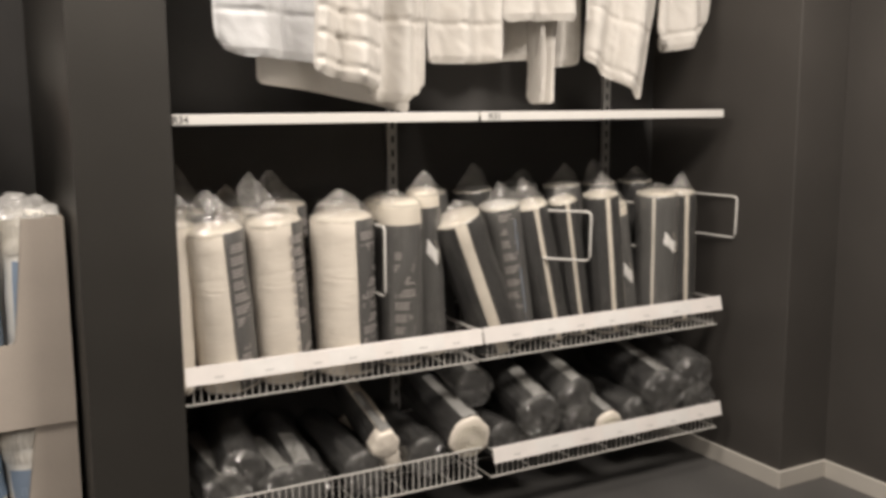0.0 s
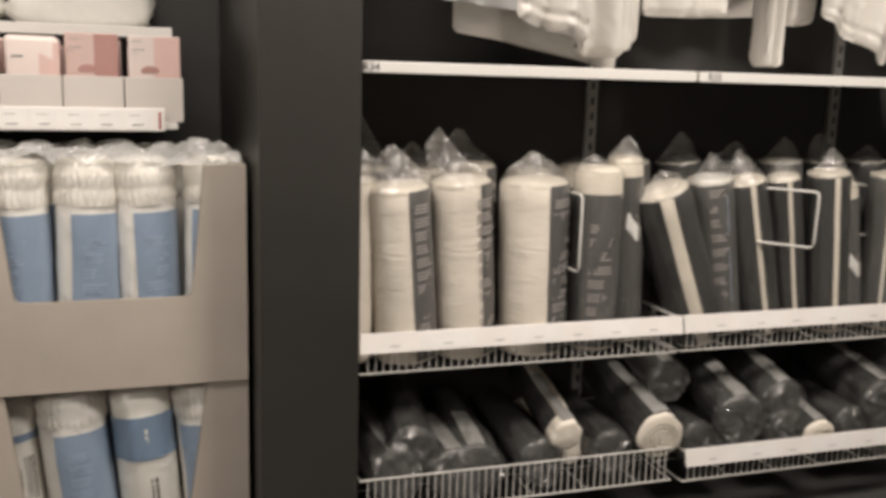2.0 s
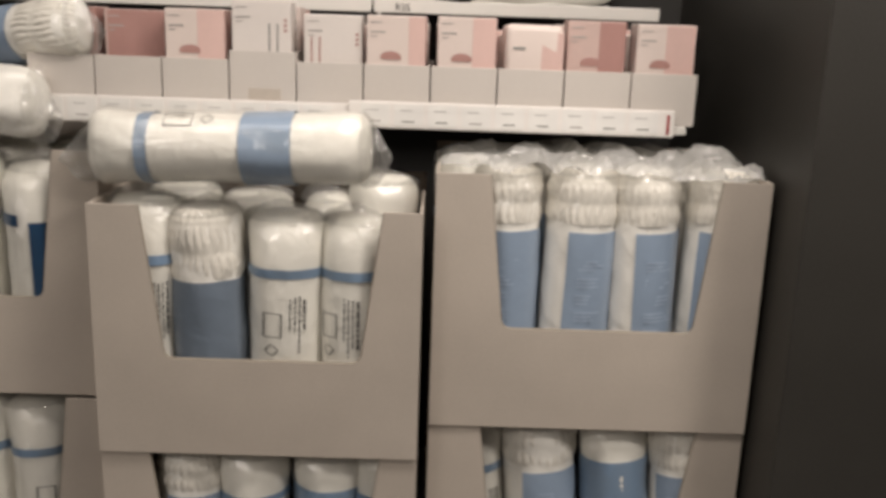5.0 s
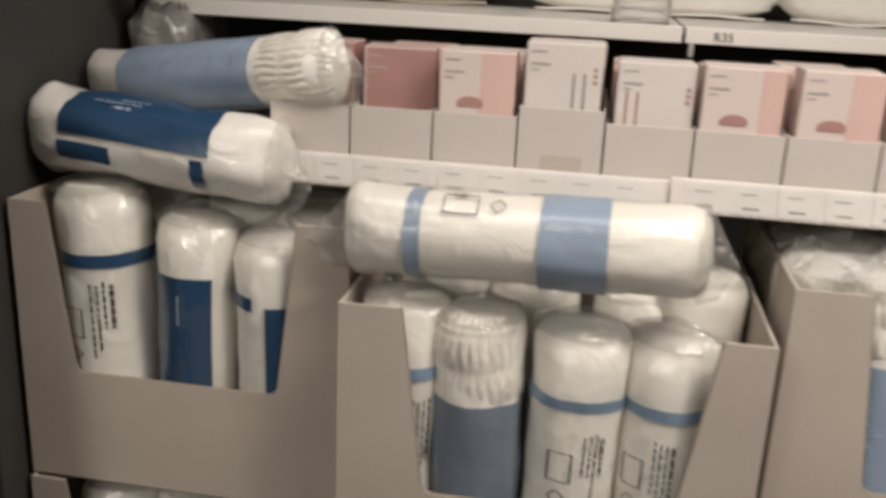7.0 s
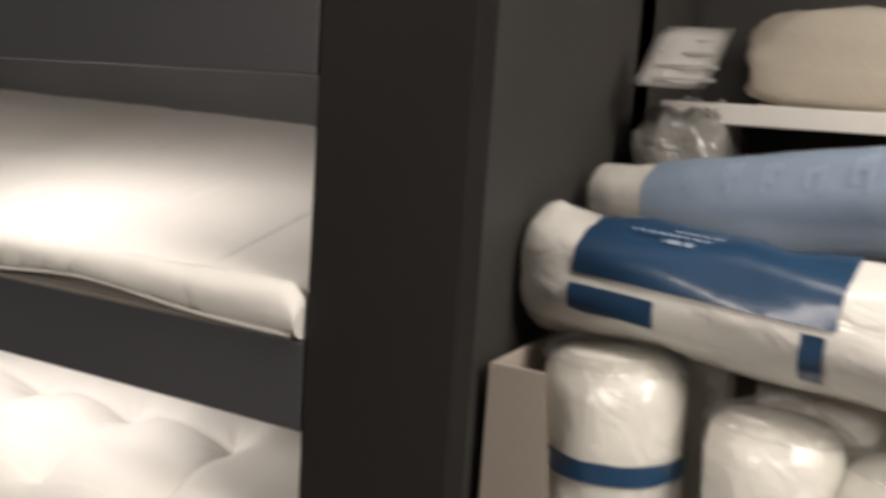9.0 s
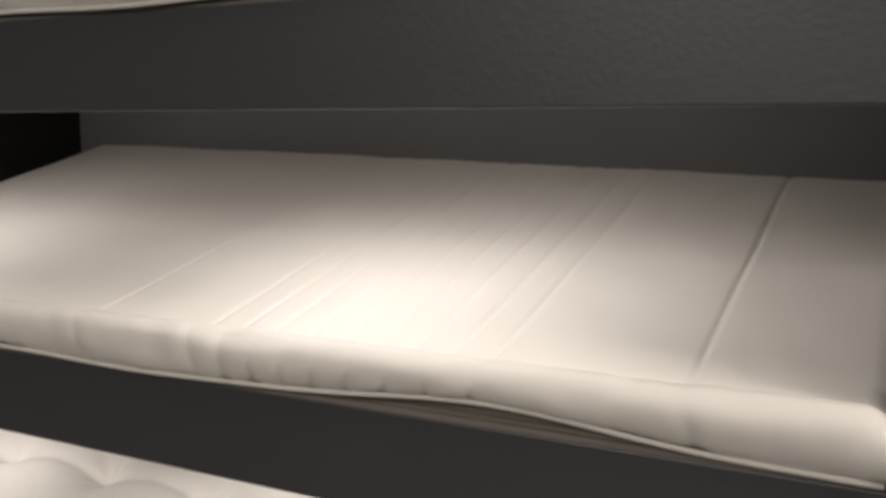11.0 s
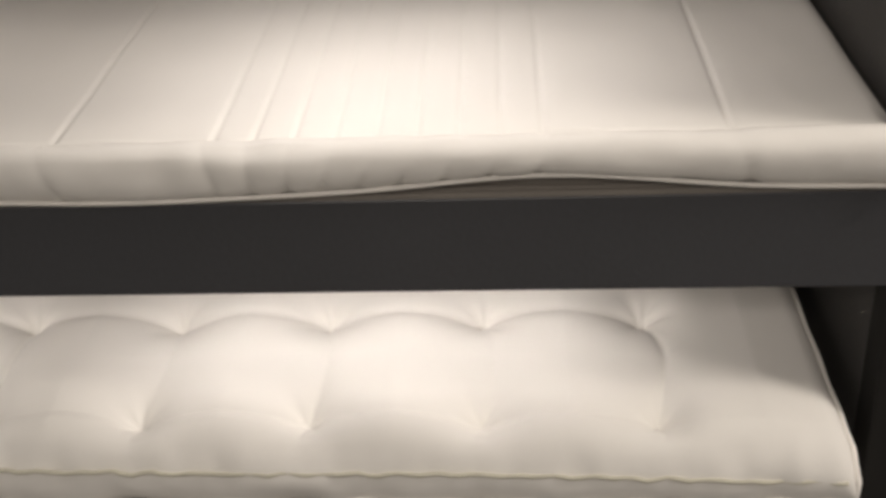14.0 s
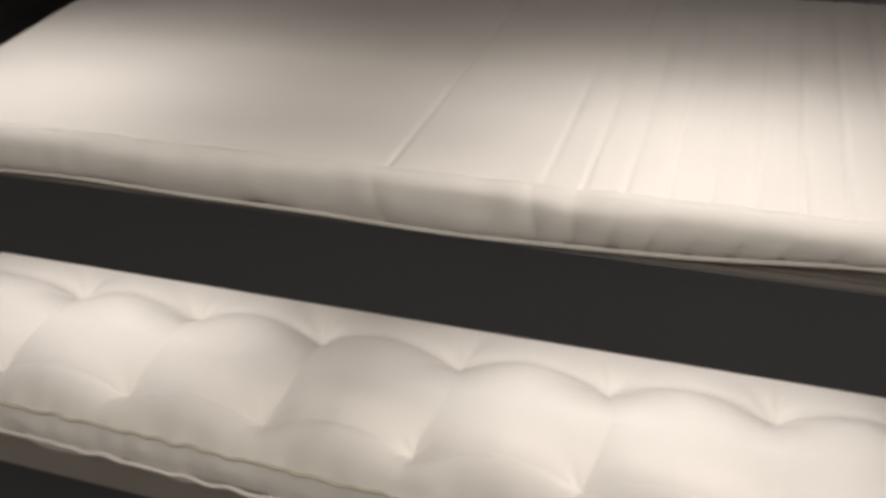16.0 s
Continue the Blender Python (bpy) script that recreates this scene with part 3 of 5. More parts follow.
def gathers(pts, seed):
    """Rows of fine gathered folds round the end of a roll."""
    fine = []
    for (ra, za), (rb, zb) in zip(pts, pts[1:]):
        k = max(2, int((abs(zb - za) + abs(rb - ra)) / 0.004))
        fine += [(ra + (rb - ra) * i / k, za + (zb - za) * i / k) for i in range(k)]
    fine.append(pts[-1])
    z0, z1 = fine[0][1], fine[-1][1]
    b = bmesh.new()
    seg = 156
    rows = []
    for r, z in fine:
        f = (z - z0) / (z1 - z0)
        tier = abs(math.sin(math.pi * (2.4 * f + 0.1))) ** 1.5
        line = []
        for i in range(seg):
            a = math.tau * i / seg
            w = 30 * a + 2.2 * noise.noise(Vector((math.cos(a) * 2 + seed, math.sin(a) * 2, f * 3)))
            fold = (2 * abs(math.sin(w / 2)) ** 0.45 - 1.3) * (0.1 + 0.9 * tier)
            q = r * (1 + 0.05 * noise.noise(Vector((math.cos(a) * 1.5 + seed, math.sin(a) * 1.5, z * 14)))) + 0.002 + 0.0042 * fold + 0.0012 * (tier ** 0.6 - 0.7)
            line.append(b.verts.new((q * math.cos(a), q * math.sin(a), z)))
        rows.append(line)
    for j in range(len(rows) - 1):
        for i in range(seg):
            b.faces.new((rows[j][i], rows[j][(i + 1) % seg], rows[j + 1][(i + 1) % seg], rows[j + 1][i]))
    return b


def cut_profile(pts, z0, z1):
    inner = [(r, z) for r, z in pts if z0 < z < z1]

    def at(zq):
        for (ra, za), (rb, zb) in zip(pts, pts[1:]):
            if za <= zq <= zb and zb > za:
                return ra + (rb - ra) * (zq - za) / (zb - za)
        return pts[len(pts) // 2][0]
    return [(at(z0), z0)] + inner + [(at(z1), z1)]


def print_bars(t, r, seed, z0, z1, a, mat, count, width):
    """Lines of unreadable print as short bars that lie round the roll, running along it."""
    rnd = random.Random(seed)
    for k in range(count):
        aa = a + width * k
        b = bmesh.new()
        z = z1 - rnd.random() * 0.012
        end = z0 + rnd.random() * (z1 - z0) * 0.45
        while z > end:
            step = rnd.uniform(0.006, 0.02)
            join(b, turned([(r, max(end, z - step)), (r, z)], 2, seed, 0.0, aa, aa + width * (0.62 if k == count - 1 else 0.34), grow=0.0035))
            z -= step + rnd.uniform(0.002, 0.005)
        part("print_line", b, mat, t)


def printed_icons(t, r, seed, length, a, low=0.50, high=0.60, mid=0.445):
    """An outlined pillow shape and a small diamond, printed on the roll."""
    b = bmesh.new()
    w, z0, z1, k = radians(15), low * length, high * length, radians(2.2)
    for a0, a1, za, zb in ((a - w, a + w, z0, z0 + 0.002), (a - w, a + w, z1, z1 + 0.002), (a - w, a - w + k, z0, z1), (a + w - k, a + w, z0, z1)):
        join(b, turned([(r, za), (r, zb)], 4, seed, 0.0, a0, a1, grow=0.0045))
    part("pillow_icon", b, INK, t, "printed outline of a pillow")
    b = bmesh.new()
    zc, h, wd = mid * length, 0.014, radians(9)
    for sx in (-1, 1):
        for sz in (-1, 1):
            for k in range(4):
                f0 = k / 4
                aa = a + sx * wd * (1 - f0)
                zz = zc + sz * h * f0
                join(b, turned([(r, min(zz, zz + sz * h / 4)), (r, max(zz, zz + sz * h / 4))], 1, seed, 0.0, aa - radians(1.2), aa + radians(1.2), grow=0.0045))
    part("diamond_icon", b, INK, t, "printed diamond")


def print_rows(t, r, seed, z0, z1, a0, a1, mat, count):
    """Rows of small unreadable print that run round the roll."""
    rnd = random.Random(seed)
    for k in range(count):
        z = z0 + (z1 - z0) * k / max(1, count - 1)
        b = bmesh.new()
        for q in range(3):
            join(b, turned([(r, z + 0.010 * q), (r, z + 0.010 * q + 0.0055)], 4, seed, 0.0, a0, a0 + (a1 - a0) * rnd.uniform(0.55, 1.0), grow=0.004))
        part("print_line", b, mat, t)


def roll(x, y, z, length, r, label, sleeves=(), body=None, m=None, seed=0, film=0.0, lump=0.05, bars=None, group="", turn=0.0, ruffle=0.0, squash=0.0, category="bedding roll", rows=None, rounded=0.045, pinch=0.0, tight=False, wrap=False, icons=None, edges=(), rim=False):
    """A rolled quilt or pillow in clear film. sleeves: (from, to degrees, low, high as shares of the length, material, label)."""
    t = thing("bedding_roll", x, y, z, label, category, group)
    pts = profile(length, r, rounded)
    part("body", turned(pts, 40, seed, lump, squash=squash), body or FABRIC, t, smooth=True)
    for layer, (a0, a1, z0, z1, mat, lb) in enumerate(sleeves):
        seg = max(3, int((a1 - a0) / 8))
        sp = cut_profile(pts, z0 * length, z1 * length)
        part("sleeve", turned(sp, seg, seed, lump, radians(a0), radians(a1), squash, caps=False, grow=0.0032 + 0.0016 * layer), mat, t, lb, True)
    for a, w in edges:
        part("edge_tape", turned(cut_profile(pts, 0.03 * length, 0.965 * length), 2, seed, lump, radians(a), radians(a + w), squash, caps=False, grow=0.005), PALE_EDGE, t, "pale edge tape", True)
    if rim:
        ring = bmesh.new()
        add_tube(ring, [(r * 0.95 * math.cos(k * math.tau / 20), r * 0.95 * math.sin(k * math.tau / 20), length - 0.012 + 0.003 * math.sin(k * 2.1 + seed)) for k in range(20)], 0.0045, 5, True)
        part("top_rim", ring, PALE_EDGE, t, "pale stitched rim")
    if ruffle:
        sp = cut_profile(pts, (1 - ruffle) * length, length * 0.995)
        part("gathered_end", gathers(sp, seed), RUFFLE, t, "gathered wrinkled end", True)
    if film:
        part("film_top", crown(r, length * 0.975, film, seed, 9 if tight else 22, 0.5 if tight else 0.16), FILM_TIGHT if tight else FILM, t, "crumpled clear film")
    if pinch > 0.3:
        tail = crown(r * 0.85, 0.0, 0.10, seed + 31, 22, 0.4)
        for v in tail.verts:
            v.co.z = 0.012 - v.co.z
        part("film_tail", tail, FILM, t, "crumpled clear film")
    if wrap:
        part("film_wrap", turned(pts, 15, seed + 9, 0.07, squash=squash, caps=False, grow=0.006), FILM_TIGHT, t, "tight clear film")
    if bars:
        for z0, z1, a, mat, count, width in bars:
            print_bars(t, r, seed, z0 * length, z1 * length, radians(a), mat, count, radians(width))
    if icons is not None:
        printed_icons(t, r, seed, length, radians(icons))
    if rows:
        z0, z1, a0, a1, mat, count = rows
        print_rows(t, r, seed, z0 * length, z1 * length, radians(a0), radians(a1), mat, count)
    if pinch:
        for o in t.children:
            for v in o.data.vertices:
                e = min(v.co.z, length - v.co.z)
                if e < 0.11:
                    f = (1 - max(0.0, e) / 0.11) ** 1.6
                    v.co.y *= 1 - pinch * f
                    v.co.x *= 1 + 0.16 * f
    t.matrix_basis = (m if m is not None else pose(x, y, z)) @ pose(0, 0, 0, 0, 0, turn)
    return t

# ---- bay with wire baskets: shelves ----
BAY = [(-1.075, 0.0, "R34"), (0.006, 1.175, "R33")]
for x0, x1, code in BAY:
    sh = thing("wall_shelf", (x0 + x1) / 2, 0.0, 1.51, "white metal wall shelf, empty under hanging quilts", "shelf", "white wall shelves")
    w = (x1 - x0) / 2 - 0.002
    part("board", box(-w, w, 0.006, 0.50, 0.012, 0.030, 0.003), WHITE, sh)
    part("front_lip", box(-w, w, 0.0, 0.006, 0.0, 0.032, 0.002), WHITE, sh)
    text_mesh(code, 0.031, INK, "shelf_code", sh, pose(-w + (0.03 if x0 > -0.5 else 0.0), -0.0012, 0.006, 90, 0, 0))
for ux in (-0.106, 0.959):
    up = thing("wall_upright", ux, 0.5, 0.0, "slotted grey steel wall upright", "wall upright", "wall uprights")
    part("rail", box(-0.02, 0.02, 0.0, 0.02, 0.05, 2.6, 0.002), STEEL, up)
    slot = mesh_of(box(-0.006, 0.006, -0.0015, 0.0, 0, 0.028), "slot", INK)
    for k in range(44):
        o = new("slot", slot)
        o.parent = up
        o.matrix_basis = pose(0, 0, 0.1 + k * 0.055)


def basket(x0, x1, y, z_top, z_low, strip, label, z_strip=None):
    t = thing("wire_basket", (x0 + x1) / 2, y, z_low, label, "wire basket", "wire baskets")
    w, h, d = (x1 - x0) / 2 - 0.004, z_top - z_low, 0.50 - y
    rim = bmesh.new()
    for zz in (0.0, h):
        add_tube(rim, [(-w, 0, zz), (w, 0, zz), (w, d, zz), (-w, d, zz)], 0.0034, 6, True)
    part("rim", rim, WIRE, t, "thick rim wires")
    fr = bmesh.new()
    n = int((x1 - x0) / 0.0235)
    for k in range(1, n):
        xx = -w + 2 * w * k / n
        add_tube(fr, [(xx, 0, h), (xx, 0, 0.0), (xx, d, 0.0), (xx, d, h)] if k % 8 == 0 else [(xx, 0, h), (xx, 0, 0.0)], 0.0022, 4)
    for k in range(1, 3):
        yy = d * k / 3
        add_tube(fr, [(-w, yy, h), (-w, yy, 0), (w, yy, 0), (w, yy, h)], 0.0017, 4)
    tagged(part("wire_grid", fr, WIRE, t, "closely spaced thin wires"), kind="stuff")
    if strip:
        zs = (z_strip or z_top) - z_low
        st = bmesh.new()
        add_box(st, -w - 0.004, w + 0.004, -0.016, -0.012, -0.06, 0.0, 0.001)
        s = part("price_strip", st, STRIP, t, "white plastic price strip", m=pose(0, 0, zs, -14, 0, 0))
        rnd = random.Random(int(x0 * 100))
        for k in range(7):
            xx = -w + 0.1 + (2 * w - 0.2) * k / 6 + rnd.uniform(-0.03, 0.03)
            part("price_print", box(xx, xx + 0.03, -0.0168, -0.016, -0.043, -0.039), STEEL, s)
            if k % 2:
                part("price_tag", box(xx - 0.07, xx + 0.1, -0.0164, -0.016, -0.054, -0.006), PAPER, s)
    return t


basket(-1.075, 0.0, 0.0, 0.745, 0.632, True, "white wire basket of standing rolls with a price strip", 0.756)
basket(0.006, 1.178, 0.0, 0.745, 0.634, True, "white wire basket of leaning rolls with a price strip", 0.756)
basket(-1.075, 0.0, -0.02, 0.305, 0.192, False, "white wire basket of lying rolls without a price strip")
basket(0.030, 1.170, -0.03, 0.295, 0.186, True, "low white wire basket of lying rolls with a price strip", 0.302)
for k, (dx, y0, y1, z0, z1, ry) in enumerate([(1.205, -0.03, 0.25, 1.005, 1.178, 2), (0.31, -0.12, 0.09, 0.98, 1.165, 13), (-0.39, -0.03, 0.2, 0.92, 1.16, 0), (0.80, 0.05, 0.3, 0.98, 1.16, 4)]):
    dv = thing("wire_divider", dx, y1, z0, "white wire divider loop between the rolls", "wire divider", "wire dividers")
    lp = bmesh.new()
    L, H, c = y1 - y0, z1 - z0, 0.015
    ring = [(0, 0, 0), (0, -L + c, 0), (0, -L + 0.3 * c, 0.3 * c), (0, -L, c), (0, -L, H - c), (0, -L + 0.3 * c, H - 0.3 * c), (0, -L + c, H), (0, 0, H), (0, 0.24, H), (0, 0.24, 0)]
    add_tube(lp, ring, 0.0045, 8, True)
    part("loop", lp, WIRE, dv, smooth=True)
    dv.matrix_basis = pose(dx, y1, z0, 0, min(ry, 3), 3 * ry)

# ---- standing rolls in the upper basket ----
G = "standing rolls"
ZB = 0.637
GREY_S = lambda a0, a1, z0=0.0, z1=1.0: (a0, a1, max(z0, 0.03), min(z1, 0.97), GREY_SLEEVE, "grey printed sleeve")
DARK_S = lambda a0, a1, z0=0.03, z1=0.97: (a0, a1, z0, z1, DARK_SLEEVE, "charcoal printed sleeve")
WH = "white quilted roll in clear film with a grey sleeve side"
DK = "charcoal sleeved roll in clear film with a white edge"
STAND = [
    # x, y, length, r, lean x, lean y, style
    (-1.085, 0.13, 0.57, 0.075, 0, 2, "p"), (-0.895, 0.12, 0.555, 0.098, 3, -5, "w"), (-0.70, 0.13, 0.57, 0.095, 3, -4, "wn"),
    (-0.475, 0.12, 0.565, 0.108, 2, -2, "w"), (-0.268, 0.11, 0.60, 0.078, 2, -1, "g"), (-0.118, 0.17, 0.63, 0.062, 3, -4, "d"),
    (0.165, 0.13, 0.57, 0.092, 3, -22, "s"), (0.28, 0.19, 0.57, 0.078, 4, -11, "k"), (0.44, 0.16, 0.58, 0.07, 4, -15, "s"),
    (0.57, 0.17, 0.58, 0.06, 4, -12, "s"), (0.70, 0.13, 0.59, 0.07, 3, -8, "s"), (0.82, 0.17, 0.55, 0.055, 4, -12, "d"),
    (0.935, 0.12, 0.575, 0.085, 3, -3, "gd"), (1.085, 0.14, 0.57, 0.065, 3, -4, "s"),
    (-0.98, 0.36, 0.58, 0.08, 0, 0, "w"), (-0.80, 0.36, 0.57, 0.08, 0, 2, "w"), (-0.60, 0.35, 0.59, 0.085, 0, -2, "wn"), (-0.40, 0.36, 0.57, 0.08, 0, 0, "g"),
    (-0.20, 0.38, 0.58, 0.08, 0, 0, "g"), (0.02, 0.37, 0.60, 0.075, 0, -4, "k"), (0.24, 0.38, 0.60, 0.08, 0, -5, "s"), (0.45, 0.38, 0.61, 0.08, 0, -4, "s"),
    (0.66, 0.38, 0.60, 0.08, 0, -3, "k"), (0.86, 0.38, 0.60, 0.075, 0, -3, "s"), (1.05, 0.38, 0.60, 0.075, 0, -2, "s"),
]
for i, (x, y, ln, r, lx, ly, st) in enumerate(STAND):
    film = 0.10 + 0.07 * ((i * 7) % 3) / 2
    mm = pose(x, y, ZB + 0.004, lx, ly, 0)
    if st in ("w", "wn"):
        roll(x, y, ZB, ln, r, WH, [GREY_S(-78 if st == "w" else -62, 88)], CREAM, mm, i, film, 0.06, None, G, -8, rounded=0.022, rows=(0.12, 0.85, -70, -20, SOFT_PRINT, 11))
    elif st == "p":
        roll(x, y, ZB, ln, r, "white quilted roll in clear film", [], CREAM, mm, i, film, 0.06, None, G, rounded=0.022)
    elif st == "g":
        roll(x, y, ZB, ln, r, "grey printed sleeve roll with a white top", [GREY_S(0, 360, 0.0, 0.86)], CREAM, mm, i, film * 0.4, 0.04, None, G, rounded=0.022, rows=(0.06, 0.66, -128, -70, SOFT_PRINT, 9), wrap=True)
    elif st in ("d", "gd"):
        low = 0.1 if x > 0.5 and st == "d" else 0.0
        t = roll(x, y, ZB, ln, r, "grey sleeved roll with a white diamond sticker", [GREY_S(0, 360, 0.0, 0.9 if st == "d" else 1.0)], CREAM, mm, i, film * 0.5, 0.04, None, G, rounded=0.022, wrap=True,
                 edges=((-128, 5),) if low else (((-142, 8), (-44, 6), (-30, 14)) if st == "gd" else ()), rim=st == "gd")
        z0, z1 = ln * (0.56 - 2 * low), ln * (0.72 - 1.8 * low)
        zm = (z0 + z1) / 2
        dia = turned([(r, z0), (r, zm), (r, z1)], 4, i, 0.0, radians(-112), radians(-72), grow=0.006)
        for v in dia.verts:
            f = 1 - abs(v.co.z - zm) / (z1 - zm)
            a = math.atan2(v.co.y, v.co.x)
            a = radians(-92) + (a - radians(-92)) * max(0.05, f) + 0.25 * (zm - v.co.z) / (z1 - zm)
            q = math.hypot(v.co.x, v.co.y)
            v.co.x, v.co.y = q * math.cos(a), q * math.sin(a)
        part("diamond_sticker", dia, PAPER, t, "white diamond sticker")
        frame_line = bmesh.new()
        ring = [(-92 + 8 + 15, zm - 0.1 * (z1 - zm)), (-92 + 8, zm + 0.85 * (z1 - zm)), (-92 + 24, zm - 0.15 * (z1 - zm)), (-92 + 18, zm - 0.9 * (z1 - zm))]
        add_tube(frame_line, [((r + 0.008) * math.cos(radians(a)), (r + 0.008) * math.sin(radians(a)), z) for a, z in ring[1:]], 0.0018, 4)
        part("sticker_outline", frame_line, PALE_EDGE, t, "pale printed outline")
    elif st == "s":
        wide = x < 0.3
        roll(x, y, ZB, ln, r, DK, [DARK_S(-96, 236 if wide else 248)], CREAM if y < 0.3 else DARK_SLEEVE, mm, i, film * 0.7, 0.05, None, G, rounded=0.022, wrap=True, edges=((-52, 4),) if x > 0.6 and y < 0.3 else (), rim=wide or x > 0.6)
    else:
        roll(x, y, ZB, ln, r, "charcoal sleeved roll with pale printed rows", [GREY_S(0, 360)], None, mm, i, film * 0.7, 0.05, [(0.1, 0.9, -82, PALE_PRINT, 1, 5)], G, rounded=0.022, rows=(0.08, 0.9, -125, -80, SOFT_PRINT, 10), wrap=True, rim=True)

# ---- lying rolls in the lower basket ----
LYING = [
    # x, z, y front, length, r, yaw, tilt, body
    (-0.975, 0.29, 0.02, 0.5, 0.085, 4, 0, 0), (-0.84, 0.44, 0.05, 0.5, 0.075, -6, -6, 0), (-0.78, 0.285, 0.0, 0.5, 0.08, 3, 0, 0), (-0.64, 0.31, 0.0, 0.5, 0.085, -5, -2, 0),
    (-0.47, 0.285, 0.02, 0.5, 0.075, 2, 0, 0), (-0.345, 0.43, 0.02, 0.48, 0.055, -4, -5, 2), (-0.335, 0.262, 0.10, 0.40, 0.045, 5, 0, 2), (-0.185, 0.28, 0.04, 0.5, 0.075, 0, 0, 0),
    (-0.02, 0.40, 0.0, 0.5, 0.083, -3, -4, 1), (0.07, 0.55, 0.12, 0.4, 0.07, -4, -6, 0), (0.13, 0.275, 0.05, 0.5, 0.075, 3, 0, 0), (0.33, 0.44, 0.02, 0.5, 0.085, -6, -5, 0),
    (0.30, 0.27, 0.05, 0.5, 0.075, 0, 0, 0), (0.48, 0.29, 0.05, 0.5, 0.08, 4, 0, 0), (0.52, 0.46, 0.08, 0.45, 0.08, -3, -6, 0), (0.67, 0.33, 0.02, 0.5, 0.06, -6, -4, 1),
    (0.80, 0.28, 0.05, 0.5, 0.075, 2, 0, 0), (0.95, 0.43, 0.02, 0.5, 0.09, -6, -4, 0), (0.97, 0.265, 0.04, 0.5, 0.07, 2, 0, 0), (1.10, 0.50, 0.0, 0.5, 0.08, -7, -5, 0), (1.10, 0.32, 0.02, 0.5, 0.075, -2, 0, 0),
]
for i, (x, z, yf, ln, r, yaw, tilt, kind) in enumerate(LYING):
    # the roll's own z runs to the front
    yf += 0.05 if z < 0.32 else 0.01
    mm = pose(x, yf + ln * 0.93, z + 0.02, 0, 0, yaw) @ pose(0, 0, 0, 90 - 1.4 * tilt + 3, 0, 0)
    sl = [DARK_S(-70, 290, 0.02, 0.99)] if kind == 0 else ([DARK_S(0, 360, 0.02, 0.965)] if kind == 1 else [DARK_S(30, 300, 0.02, 0.88)])
    # Labels turned upward so they double as a painted sheen along the rolls.
    if i % 3 != 1:
        a = 78 - 17 * i
        sl.append((a - 6, a + 32, 0.2 + 0.1 * (i % 4), 0.96, LABEL_SHEEN, "pale grey printed label that doubles as film sheen"))
    t = roll(x, yf, z, ln, r * 0.98, "charcoal sleeved roll in clear film lying in the basket" if kind == 0 else "charcoal sleeved roll with a white rolled end", sl,
             DARK_SLEEVE if kind == 0 else CREAM, mm, 40 + i, 0.0, 0.09 if kind < 2 else 0.2, None, "lying rolls", 17 * i, rounded=0.025 if kind == 0 else 0.01, tight=True)
    if kind == 0:
        part("bag_end", bag_end(r, ln, 40 + i), BAG, t, "crumpled clear bag end")
    if kind == 1:
        coil = bmesh.new()
        add_tube(coil, [((0.012 + (r - 0.028) * k / 60) * math.cos(k * 0.36), (0.012 + (r - 0.028) * k / 60) * math.sin(k * 0.36), ln + 0.0042) for k in range(61)], 0.0016, 4)
        part("coil_edge", coil, SEAM_EDGE, t, "darker edge of the rolled layers")

# ---- hanging quilts ----
hr = thing("hanging_rail", 0.08, 0.2, 2.55, "steel rail from which the quilts hang", "rail")
b = bmesh.new()
add_tube(b, [(-1.15, 0, 0), (1.15, 0, 0)], 0.012, 10)
part("tube", b, STEEL, hr, smooth=True)


